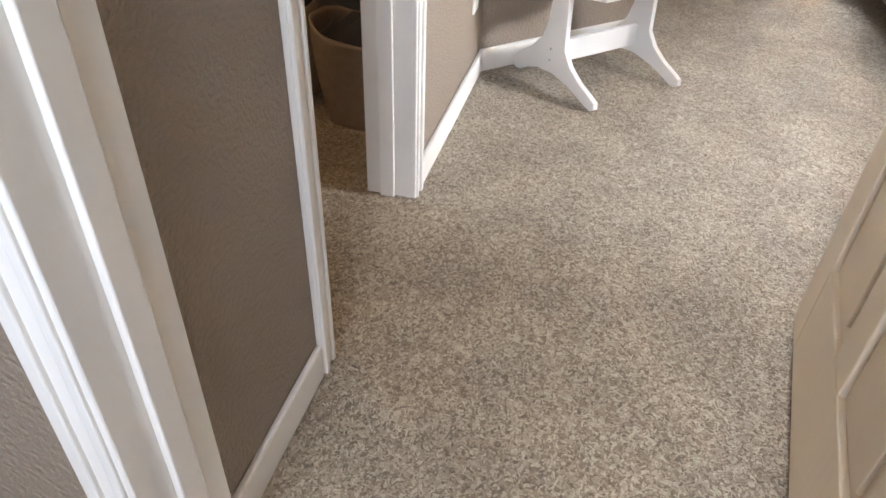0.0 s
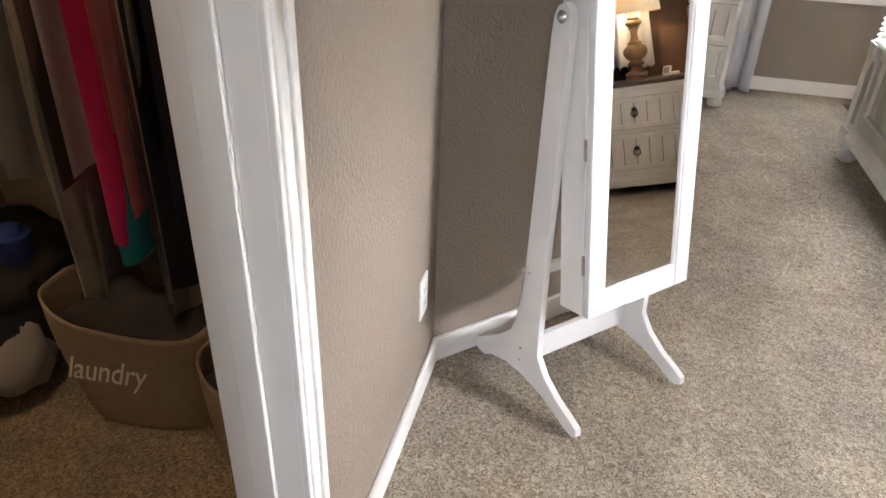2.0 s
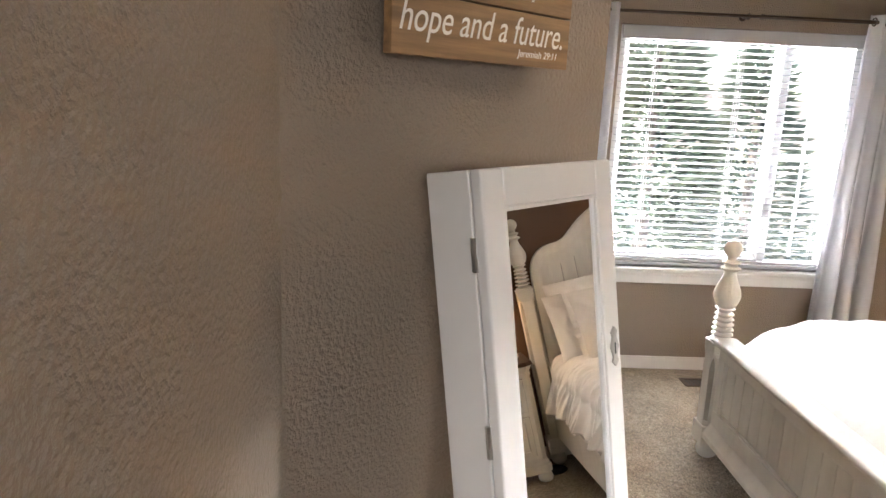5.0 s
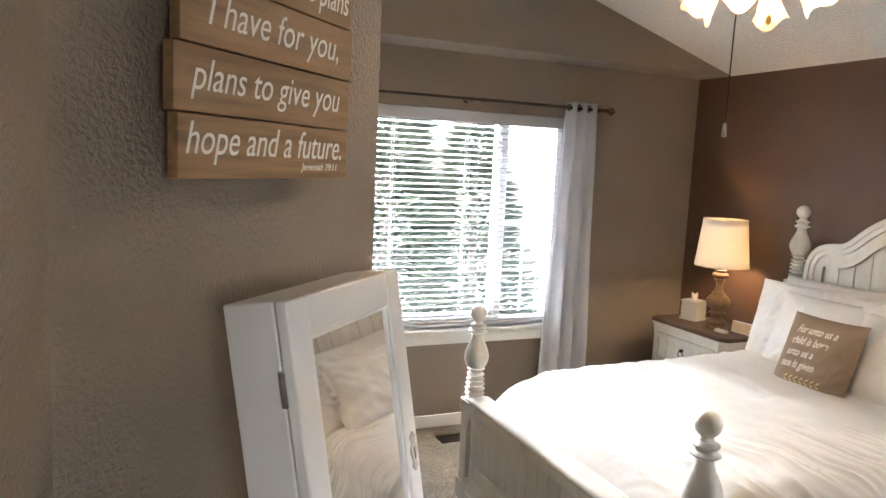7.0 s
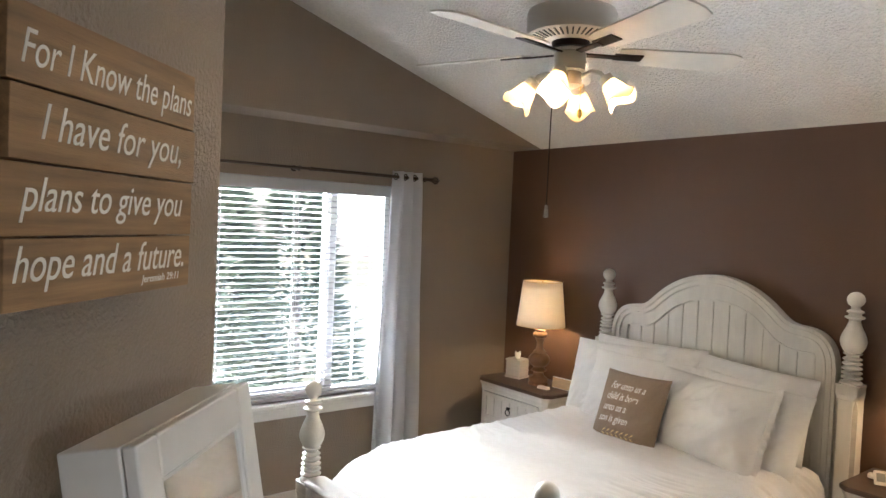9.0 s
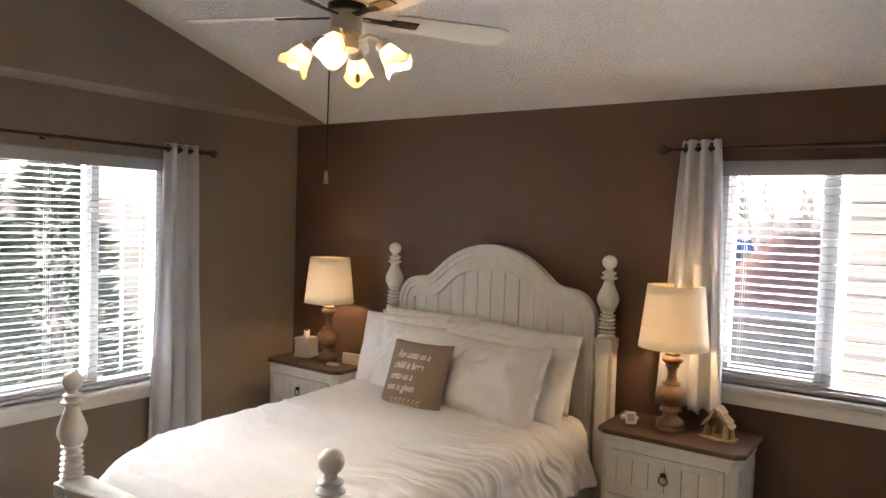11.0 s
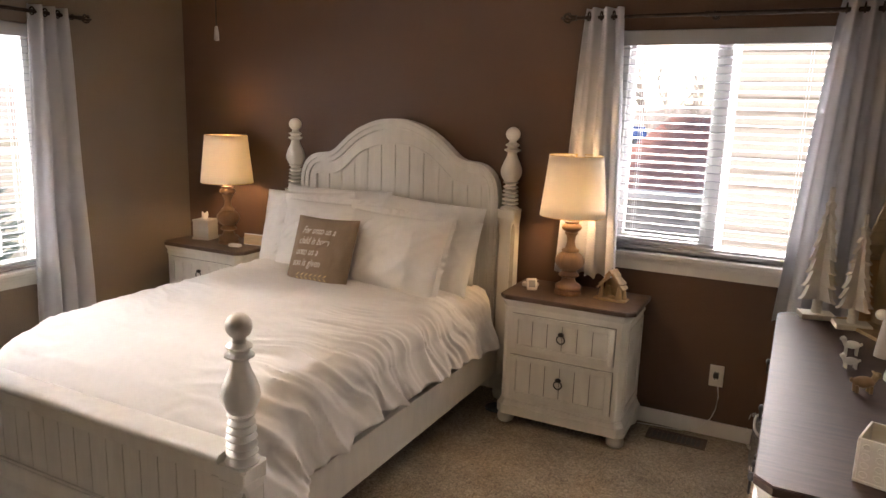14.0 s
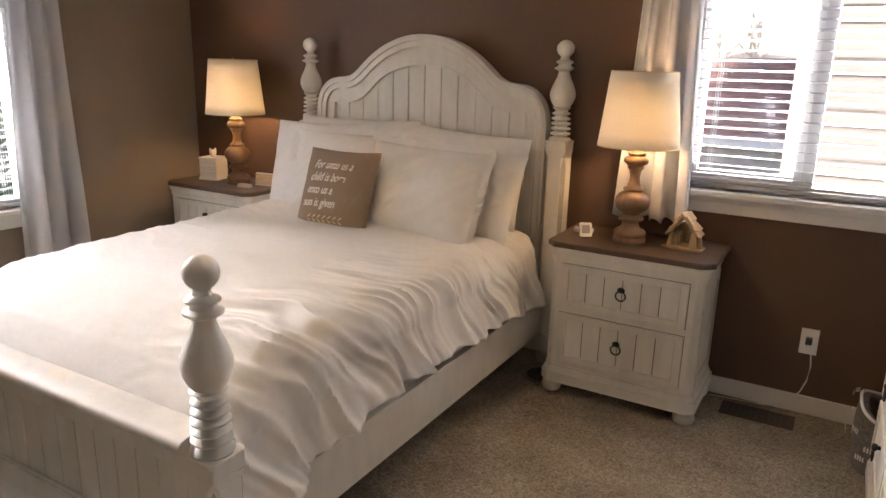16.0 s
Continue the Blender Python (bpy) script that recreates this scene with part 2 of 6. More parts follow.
for _k, _c in (("red", (0.36, 0.07, 0.075)), ("rose", (0.48, 0.15, 0.17)), ("maroon", (0.10, 0.02, 0.03)), ("pink", (0.62, 0.03, 0.16)), ("teal", (0.02, 0.25, 0.30)),
               ("navy", (0.016, 0.018, 0.03)), ("charcoal", (0.045, 0.043, 0.045)), ("greyc", (0.30, 0.28, 0.28)), ("creamc", (0.60, 0.54, 0.45)),
               ("bluec", (0.03, 0.06, 0.25)), ("brownc", (0.10, 0.06, 0.045))):
    M[_k] = mat(_k + " cloth", _c, 0.9, vary=0.15, scale=12, bump=0.35, bump_scale=30)
M["film"] = glass_mat("clear garment bag", 0.25, (0.72, 0.72, 0.74))
M["bark"] = mat("bark", (0.30, 0.27, 0.24), 0.9, vary=0.3, scale=12, stretch=(1, 1, 0.2), bump=0.5, bump_scale=30)
M["needles"] = mat("blue green needles", (0.14, 0.19, 0.15), 0.8, vary=0.35, scale=3, second=(0.16, 0.18, 0.13), sec_scale=1.2)
M["grass"] = mat("dry lawn", (0.24, 0.225, 0.15), 0.95, vary=0.3, scale=1.5, second=(0.24, 0.2, 0.14), sec_scale=0.4)
M["siding"] = mat("beige lap siding", (0.29, 0.27, 0.24), 0.7, vary=0.04, scale=2)
M["roof_red"] = mat("red brown shingles", (0.42, 0.21, 0.165), 0.85, vary=0.3, scale=8, second=(0.34, 0.18, 0.14), sec_scale=2)
M["pale_stone"] = mat("pale stone facing", (0.46, 0.43, 0.38), 0.85, vary=0.25, scale=5, second=(0.34, 0.31, 0.27), sec_scale=3, bump=0.4, bump_scale=12)
M["roof_grey"] = mat("grey shingles", (0.16, 0.15, 0.15), 0.85, vary=0.2, scale=8)
M["car_blue"] = mat("blue car paint", (0.03, 0.07, 0.2), 0.25, coat=0.5, vary=0.02)
M["far"] = mat("bare winter woods", (0.28, 0.25, 0.235), 0.95, vary=0.3, scale=0.4, stretch=(1, 1, 0.3))
M["asphalt"] = mat("asphalt", (0.06, 0.06, 0.062), 0.9, vary=0.15, scale=6)


# ---- mesh helpers ----
def part(name, bm, material, parent=None, label="", smooth=False, bevel=0.0, seg=2):
    """Links a bmesh as one mesh object under a thing or a part."""
    bmesh.ops.recalc_face_normals(bm, faces=bm.faces)
    me = bpy.data.meshes.new(name)
    bm.to_mesh(me)
    bm.free()
    me.materials.append(material)
    ob = new(name, me)
    ob.parent = parent
    if label:
        ob["label"] = label
    if smooth:
        for p in me.polygons:
            p.use_smooth = True
        me.set_sharp_from_angle(angle=radians(50))
    if bevel:
        md = ob.modifiers.new("bevel", "BEVEL")
        md.width, md.segments, md.limit_method, md.angle_limit = bevel, seg, "ANGLE", radians(40)
        md.harden_normals = True
        for p in me.polygons:
            p.use_smooth = True
    return ob


def thing(name, label, category, m=None, group="", kind=""):
    ob = new(name)
    ob.empty_display_size = 0.1
    if m is not None:
        ob.matrix_basis = m
    return tagged(ob, label, category, group, kind)


def box(bm, x0, x1, y0, y1, z0, z1):
    v = [bm.verts.new(p) for p in ((x0, y0, z0), (x1, y0, z0), (x1, y1, z0), (x0, y1, z0), (x0, y0, z1), (x1, y0, z1), (x1, y1, z1), (x0, y1, z1))]
    for f in ((3, 2, 1, 0), (4, 5, 6, 7), (0, 1, 5, 4), (1, 2, 6, 5), (2, 3, 7, 6), (3, 0, 4, 7)):
        bm.faces.new([v[i] for i in f])
    return bm


def boxes(*bs):
    bm = bmesh.new()
    for b in bs:
        box(bm, *b)
    return bm


def lathe(bm, prof, n=24, c=(0, 0)):
    """Profile of (radius, z) turned about the z axis at c."""
    rings = []
    for r, z in prof:
        rings.append([bm.verts.new((c[0] + r * math.cos(2 * math.pi * i / n), c[1] + r * math.sin(2 * math.pi * i / n), z)) for i in range(n)])
    for a, b in zip(rings, rings[1:]):
        for i in range(n):
            bm.faces.new((a[i], a[(i + 1) % n], b[(i + 1) % n], b[i]))
    bm.faces.new(rings[0][::-1])
    bm.faces.new(rings[-1])
    return bm


def prism(bm, pts, axis, a, b):
    """Outline extruded along an axis: axis 'x' takes (y, z), 'y' takes (x, z), 'z' takes (x, y)."""
    def place(p, h):
        return {"x": (h, p[0], p[1]), "y": (p[0], h, p[1]), "z": (p[0], p[1], h)}[axis]
    lo, hi = [bm.verts.new(place(p, a)) for p in pts], [bm.verts.new(place(p, b)) for p in pts]
    bm.faces.new(lo[::-1])
    bm.faces.new(hi)
    k = len(pts)
    for i in range(k):
        bm.faces.new((lo[i], lo[(i + 1) % k], hi[(i + 1) % k], hi[i]))
    return bm


def tube(bm, pts, r, n=10, r_end=None):
    pts = [Vector(p) for p in pts]
    rings = []
    for i, p in enumerate(pts):
        d = (pts[min(i + 1, len(pts) - 1)] - pts[max(i - 1, 0)]).normalized()
        u = d.cross(Vector((0, 0, 1)))
        if u.length < 0.05:
            u = d.cross(Vector((1, 0, 0)))
        u.normalize()
        w = d.cross(u)
        rad = r if r_end is None else r + (r_end - r) * i / (len(pts) - 1)
        rings.append([bm.verts.new(p + rad * (math.cos(2 * math.pi * k / n) * u + math.sin(2 * math.pi * k / n) * w)) for k in range(n)])
    for a, b in zip(rings, rings[1:]):
        for k in range(n):
            bm.faces.new((a[k], a[(k + 1) % n], b[(k + 1) % n], b[k]))
    bm.faces.new(rings[0][::-1])
    bm.faces.new(rings[-1])
    return bm


def torus(bm, c, R, r, axis="y", n=24, k=8):
    g = []
    for i in range(n):
        a = 2 * math.pi * i / n
        row = []
        for j in range(k):
            b = 2 * math.pi * j / k
            p, q, h = (R + r * math.cos(b)) * math.cos(a), (R + r * math.cos(b)) * math.sin(a), r * math.sin(b)
            row.append(bm.verts.new((c[0] + p, c[1] + h, c[2] + q) if axis == "y" else (c[0] + h, c[1] + p, c[2] + q) if axis == "x" else (c[0] + p, c[1] + q, c[2] + h)))
        g.append(row)
    for i in range(n):
        for j in range(k):
            bm.faces.new((g[i][j], g[(i + 1) % n][j], g[(i + 1) % n][(j + 1) % k], g[i][(j + 1) % k]))
    return bm


def ball(bm, c, r, n=14, k=10):
    sx, sy, sz = r if isinstance(r, tuple) else (r, r, r)
    prof = [(max(1e-4, math.sin(math.pi * i / k)), -math.cos(math.pi * i / k)) for i in range(k + 1)]
    rings = [[bm.verts.new((c[0] + sx * a * math.cos(2 * math.pi * j / n), c[1] + sy * a * math.sin(2 * math.pi * j / n), c[2] + sz * z)) for j in range(n)] for a, z in prof]
    for a, b in zip(rings, rings[1:]):
        for j in range(n):
            bm.faces.new((a[j], a[(j + 1) % n], b[(j + 1) % n], b[j]))
    bm.faces.new(rings[0][::-1])
    bm.faces.new(rings[-1])
    return bm


def surface(f, nu, nv, close_u=False):
    """A grid f(u, v) of points, u and v from 0 to 1."""
    bm = bmesh.new()
    g = [[bm.verts.new(f(i / nu, j / nv)) for j in range(nv + 1)] for i in range(nu if close_u else nu + 1)]
    for i in range(nu):
        for j in range(nv):
            a, b = g[i], g[(i + 1) % len(g)]
            bm.faces.new((a[j], b[j], b[j + 1], a[j + 1]))
    return bm


def words(name, text, size, m, material, parent, label, squeeze=0.72, shear=0.25, depth=0.0008, bend=None, bold=0.0, fit=False):
    cu = bpy.data.curves.new(name, "FONT")
    cu.body, cu.size, cu.shear, cu.extrude, cu.offset = text, size, shear, depth, bold
    tmp = bpy.data.objects.new(name, cu)
    scene.collection.objects.link(tmp)
    bpy.context.view_layer.update()
    me = bpy.data.meshes.new_from_object(tmp.evaluated_get(bpy.context.evaluated_depsgraph_get()))
    bpy.data.objects.remove(tmp)
    if fit:  # squeeze is then the width in metres
        squeeze /= max(v.co.x for v in me.vertices)
    me.transform(Matrix.Diagonal((squeeze, 1, 1, 1)))
    me.transform(m)
    if bend:
        for v in me.vertices:
            v.co = bend(v.co)
    me.materials.clear()
    me.materials.append(material)
    ob = new(name, me)
    ob.parent = parent
    ob["label"] = label
    return ob


def structure(name, bm, material, label, **kw):
    return tagged(part(name, bm, material, **kw), label, "", "", "structure")


def wall_with_hole(bm, axis, a, b, u0, u1, z0, z1, holes):
    """A wall slab from a to b thick along axis, u along the other, with rectangular holes (u0, u1, z0, z1) in order of u."""
    def slab(p, q, r, s):
        if q - p > 1e-5 and s - r > 1e-5:
            box(bm, *((a, b, p, q) if axis == "x" else (p, q, a, b)), r, s)
    u = u0
    for h in holes:
        slab(u, h[0], z0, z1)
        slab(h[0], h[1], z0, h[2])
        slab(h[0], h[1], h[3], z1)
        u = h[1]
    slab(u, u1, z0, z1)


# ---- structure ----
def ceil_z(y):
    return 2.42 + 0.305 * (4.0 - y)


structure("floor", boxes((-0.15, 6.7, -1.5, 4.15, -0.12, 0.0)), M["carpet"], "light brown and cream speckled cut pile carpet")

_b = bmesh.new()
wall_with_hole(_b, "x", -0.15, 0.0, 0.44, 4.15, 0.0, 3.9, [(1.44, 2.87, 0.66, 2.07)])
structure("wall_west", _b, M["wall"], "taupe textured wall with a wide window beside the bed")
_b = bmesh.new()
wall_with_hole(_b, "y", 4.0, 4.15, 0.0, 4.62, 0.0, 2.6, [(3.12, 4.14, 0.95, 2.09)])
structure("wall_north", _b, M["accent"], "dark brown accent wall behind the bed headboard")
structure("wall_east", boxes((4.5, 4.62, 1.12, 4.0, 0, 3.4)), M["accent"], "dark brown wall behind the long dresser")
structure("wall_jog", boxes((4.62, 5.07, 1.12, 1.24, 0, 3.5)), M["wall"], "taupe wall beside the open bedroom door")
_b = bmesh.new()
wall_with_hole(_b, "x", 5.07, 5.19, 0.02, 1.24, 0.0, 3.8, [(0.165, 1.035, 0.0, 2.05)])
structure("wall_entry", _b, M["wall"], "taupe wall with the bedroom doorway")
structure("wall_south", boxes((0.0, 2.465, 0.44, 0.56, 0, 3.8)), M["wall"], "taupe wall behind the tall chest")
structure("wall_sign", prism(bmesh.new(), [(3.145, 0.14), (2.565, 0.72), (2.465, 0.62), (2.465, 0.44), (2.88, 0.02), (3.145, 0.02)], "z", 0, 3.8), M["wall"],
          "taupe orange peel slanting wall with the wooden sign")
_b = bmesh.new()
wall_with_hole(_b, "y", 0.02, 0.14, 3.145, 5.07, 0.0, 3.8, [(4.004, 4.628, 0.0, 2.05)])
structure("wall_closet", _b, M["wall"], "taupe textured wall with the closet doorway")
structure("soffit", boxes((0.0, 0.30, 0.56, 4.0, 2.42, 3.8)), M["wall"], "taupe boxed soffit above the window")
# closet shell and hallway shell
structure("wall_closet_inside", boxes((2.88, 5.07, -1.5, -1.4, 0, 2.5), (2.88, 3.0, -1.4, 0.02, 0, 2.5), (4.95, 5.07, -1.4, 0.02, 0, 2.5)), M["closet_paint"],
          "taupe walls of the dim closet")
structure("ceiling_closet", boxes((3.0, 4.95, -1.4, 0.02, 2.42, 2.5)), M["ceiling"], "white closet ceiling")
# the end wall's opening is unseen, added to let daylight into the hall
structure("wall_hall", boxes((5.19, 6.7, -0.6, -0.5, 0, 2.6), (5.19, 6.7, 1.5, 1.6, 0, 2.6), (6.6, 6.7, -0.5, 1.5, 0, 0.9), (6.6, 6.7, -0.5, 1.5, 2.1, 2.6), (6.6, 6.7, -0.5, -0.1, 0.9, 2.1), (6.6, 6.7, 1.1, 1.5, 0.9, 2.1), (5.1, 5.19, 1.24, 1.5, 0, 2.6),
                              (5.08, 5.19, -0.5, 0.02, 0, 2.6)), M["wall"], "taupe hallway walls")
structure("ceiling_hall", boxes((5.19, 6.6, -0.5, 1.5, 2.44, 2.54)), M["ceiling"], "white hallway ceiling")
_b = bmesh.new()
prism(_b, [(-0.04, ceil_z(-0.04)), (4.15, ceil_z(4.15)), (4.15, ceil_z(4.15) + 0.15), (-0.04, ceil_z(-0.04) + 0.15)], "x", -0.15, 5.19)
structure("ceiling", _b, M["ceiling"], "white popcorn textured vaulted ceiling")


def baseboard(x0, x1, y0, y1):
    b = boxes((x0, x1, y0, y1, 0.0, 0.085))
    structure("baseboard", b, M["trim"], "white painted baseboard", bevel=0.006)


baseboard(0.0, 0.014, 0.575, 4.0)
baseboard(0.014, 4.5, 3.986, 4.0)
baseboard(4.486, 4.5, 1.12, 3.986)
structure("baseboard", prism(bmesh.new(), [(3.145, 0.14), (2.565, 0.72), (2.574, 0.729), (3.151, 0.154), (3.165, 0.154), (3.165, 0.14)], "z", 0, 0.085), M["trim"],
          "white painted baseboard", bevel=0.005)
baseboard(3.166, 3.959, 0.14, 0.154)
baseboard(4.673, 5.07, 0.14, 0.154)
baseboard(0.015, 2.465, 0.56, 0.574)
baseboard(4.486, 5.07, 1.106, 1.12)


def casing(name, axis, u0, u1, top, front, sign, label):
    """Profiled casing round a doorway; axis is the one across the wall."""
    b = bmesh.new()
    for a0, a1, d in ((0.0, 0.060, 0.012), (0.008, 0.020, 0.017), (0.040, 0.058, 0.019)):
        f0, f1 = sorted((front, front + sign * d))
        for s0, s1, z0, z1 in ((u0 - a1, u0 - a0, 0, top + a1), (u1 + a0, u1 + a1, 0, top + a1), (u0 - a1, u1 + a1, top + a0, top + a1)):
            if axis == "y":
                box(b, s0, s1, f0, f1, z0, z1)
            else:
                box(b, f0, f1, s0, s1, z0, z1)
    return structure(name, b, M["trim"], label, bevel=0.003)


casing("trim", "y", 4.020, 4.612, 2.03, 0.14, 1, "white profiled casing round the closet doorway")
structure("door_frame", boxes((4.004, 4.020, 0.015, 0.143, 0, 2.034), (4.612, 4.628, 0.015, 0.143, 0, 2.034), (4.020, 4.612, 0.015, 0.143, 2.03, 2.046),
                              (4.020, 4.031, 0.055, 0.095, 0, 2.03), (4.601, 4.612, 0.055, 0.095, 0, 2.03)), M["trim"], "white closet door jamb with stop", bevel=0.003)
casing("trim", "x", 0.181, 1.019, 2.03, 5.07, -1, "cream profiled casing round the bedroom doorway")
casing("trim", "x", 0.181, 1.019, 2.03, 5.19, 1, "white casing on the hallway side")
structure("door_frame", boxes((5.065, 5.195, 0.165, 0.181, 0, 2.034), (5.065, 5.195, 1.019, 1.035, 0, 2.034), (5.065, 5.195, 0.181, 1.019, 2.03, 2.046),
                              (5.11, 5.15, 0.181, 0.192, 0, 2.03)), M["trim"], "white bedroom door jamb with stop", bevel=0.003)

# ---- bedroom door, open against the wall ----
door = thing("door_1", "open cream painted panelled bedroom door standing beside the wall", "door", pose(5.045, 1.003, 0.012, 0, 0, 171.4), kind="structure")
_b = boxes((0.0, 0.115, 0, 0.035, 0, 2.0), (0.70, 0.812, 0, 0.035, 0, 2.0), (0.115, 0.70, 0, 0.035, 0, 0.22), (0.115, 0.70, 0, 0.035, 0.86, 0.98),
           (0.115, 0.70, 0, 0.035, 1.87, 2.0), (0.36, 0.455, 0, 0.035, 0.22, 0.86), (0.36, 0.455, 0, 0.035, 0.98, 1.87))
part("door_leaf", _b, M["door"], door, bevel=0.004)
for _x0, _x1 in ((0.115, 0.36), (0.455, 0.70)):
    for _z0, _z1 in ((0.22, 0.86), (0.98, 1.87)):
        part("door_panel", boxes((_x0, _x1, 0.012, 0.023, _z0, _z1), (_x0 + 0.035, _x1 - 0.035, 0.004, 0.031, _z0 + 0.035, _z1 - 0.035)), M["door"], door, bevel=0.003)
for _s in (-1, 1):
    _b = bmesh.new()
    ball(_b, (0.75, 0.0175 + _s * 0.055, 0.94), 0.026)
    tube(_b, [(0.75, 0.0175 + _s * 0.018, 0.94), (0.75, 0.0175 + _s * 0.05, 0.94)], 0.011)
    part("door_knob", _b, M["silver"], door, "silver round door knob", smooth=True)

# strike plate on the closet jamb
strike = thing("strike_plate", "brass strike plate on the white closet door jamb", "strike plate", pose(4.020, 0.075, 0.95))
part("plate", boxes((0.0, 0.0015, -0.016, 0.016, -0.028, 0.028)), M["brass"], strike, bevel=0.0006)
part("latch_hole", boxes((0.0015, 0.0019, -0.006, 0.008, -0.012, 0.012)), M["black"], strike)


# ---- windows ----
def window(name, label, m, w, h, mull, muntins, slats, sash=None):
    """A window in local metres: x along the wall, y into the room, z up from the bottom of the opening."""
    win = thing(name, label, "window", m, kind="structure")
    part("window_frame", boxes((0, 0.04, -0.13, -0.03, 0, h), (w - 0.04, w, -0.13, -0.03, 0, h), (0.04, w - 0.04, -0.13, -0.03, 0, 0.045),
                               (0.04, w - 0.04, -0.13, -0.03, h - 0.04, h)), M["vinyl"], win, bevel=0.003)
    part("mullion", boxes((mull - 0.025, mull + 0.025, -0.12, -0.05, 0.045, h - 0.04)), M["vinyl"], win, bevel=0.003)
    part("window_sash", boxes((mull + 0.025, mull + 0.055, -0.11, -0.06, 0.045, h - 0.04), (w - 0.07, w - 0.04, -0.11, -0.06, 0.045, h - 0.04),
                              (mull + 0.055, w - 0.07, -0.11, -0.06, 0.045, 0.08), (mull + 0.055, w - 0.07, -0.11, -0.06, h - 0.07, h - 0.04)), M["vinyl"], win, bevel=0.003)
    for x0, x1 in ((0.04, mull - 0.025), (mull + 0.055, w - 0.07)):
        g = part("pane", boxes((x0, x1, -0.092, -0.088, 0.045, h - 0.04)), M["glass"], win, "clear window glass")
        g.visible_shadow = False
    for x0, x1, z0, z1 in muntins:
        part("muntin", boxes((x0, x1, -0.086, -0.080, z0, z1)), M["vinyl"], win)
    # sill, apron and the returns
    part("window_sill", boxes((-0.05, w + 0.05, -0.03, 0.045, -0.028, 0.0)), M["sill"], win, bevel=0.006)
    part("window_apron", boxes((-0.03, w + 0.03, 0.001, 0.018, -0.10, -0.028), (-0.03, w + 0.03, 0.018, 0.024, -0.05, -0.028)), M["sill"], win, bevel=0.003)
    return win


def blind(label, m, w, h, n, tilt, ladders):
    bl = thing("window_blind", label, "window blind", m)
    part("headrail", boxes((0, w, -0.052, -0.002, h - 0.055, h - 0.002), (-0.004, w + 0.004, -0.002, 0.006, h - 0.078, h - 0.004)), M["blind"], bl, bevel=0.004)
    pitch = (h - 0.12) / n
    data = None
    for i in range(n):
        z = 0.045 + pitch * (i + 0.5)
        if data is None:
            b = bmesh.new()
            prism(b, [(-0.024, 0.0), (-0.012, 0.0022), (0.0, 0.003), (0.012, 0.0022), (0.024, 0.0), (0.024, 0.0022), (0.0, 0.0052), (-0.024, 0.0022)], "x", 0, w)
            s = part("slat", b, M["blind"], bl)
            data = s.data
        else:
            s = new("slat", data)
            s.parent = bl
        s.matrix_basis = pose(0, -0.027, z, tilt + 1.2 * math.sin(i * 2.3), 0, 0)
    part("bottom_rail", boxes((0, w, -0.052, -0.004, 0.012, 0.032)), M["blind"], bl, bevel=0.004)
    for x in ladders:
        b = bmesh.new()
        for yy in (-0.052, -0.003):
            tube(b, [(x, yy, 0.03), (x, yy, h - 0.05)], 0.0011, 5)
            tube(b, [(x + 0.012, yy, 0.03), (x + 0.012, yy, h - 0.05)], 0.0011, 5)
        part("ladder_cord", b, M["plastic"], bl)
    return bl


# west window: x runs north, y points into the room
W1 = Matrix.Translation((0.0, 2.87, 0.66)) @ Euler((0, 0, radians(-90))).to_matrix().to_4x4()
_w, _h = 1.43, 1.41
window("window_1", "wide white vinyl slider window over the carpet beside the bed", W1, _w, _h, 0.42,
       [(0.22, 0.235, 0.08, _h - 0.07)] + [(0.07, 0.39, z, z + 0.014) for z in (0.36, 0.68, 1.0)], 0)
blind("open white slatted blind hanging in the wide window", W1, _w - 0.012, _h, 34, 6, (0.12, 0.70, 1.20))
W2 = Matrix.Translation((4.14, 4.0, 0.95)) @ Euler((0, 0, radians(180))).to_matrix().to_4x4()
_w2, _h2 = 1.02, 1.14
window("window_2", "white vinyl slider window above the nightstand and dresser", W2, _w2, _h2, 0.50, [], 0)
blind("open white slatted blind hanging in the window by the dresser", W2 @ Matrix.Translation((0.006, 0, 0)), _w2 - 0.012, _h2, 25, 8, (0.12, 0.88))


# ---- curtains ----
def curtain(label, m, w_top, w_bot, z_top, z_bot, folds, shift=0.0, group="window curtains", flare=0.0):
    """Grommet panel hanging in local x, y away from the wall."""
    c = thing("curtain", label, "curtain", m, group)

    def f(u, v):
        z = z_top + (z_bot - z_top) * v
        k = w_top + (w_bot - w_top) * v ** 0.8
        a = 2 * math.pi * folds * u
        amp = 0.028 + 0.016 * v
        x = (u - 0.5) * k + shift * v + 0.012 * math.sin(a * 2 + 2) * v
        y = amp * math.sin(a) + 0.012 * v * math.sin(a * 0.5 + 1.3) + 0.006 * math.sin(9 * v + a)
        if v > 0.93:
            y += flare * math.sin(a * 1.7) * (v - 0.93) * 10
            z += flare * 0.6 * math.sin(a * 2.3 + 1)
        return (x, y, z)
    b = surface(f, 96, 40)
    cl = part("curtain_cloth", b, M["curtain"], c, smooth=True)
    sm = cl.modifiers.new("thick", "SOLIDIFY")
    sm.thickness = 0.002
    for i in range(int(folds * 2)):
        u = (i + 0.5) / (folds * 2)
        x = (u - 0.5) * w_top
        b = bmesh.new()
        torus(b, (x, 0.0, z_top - 0.038), 0.021, 0.004, "x", 18, 6)
        part("grommet", b, M["bronze"], c, "dark bronze grommet", smooth=True)
    return c


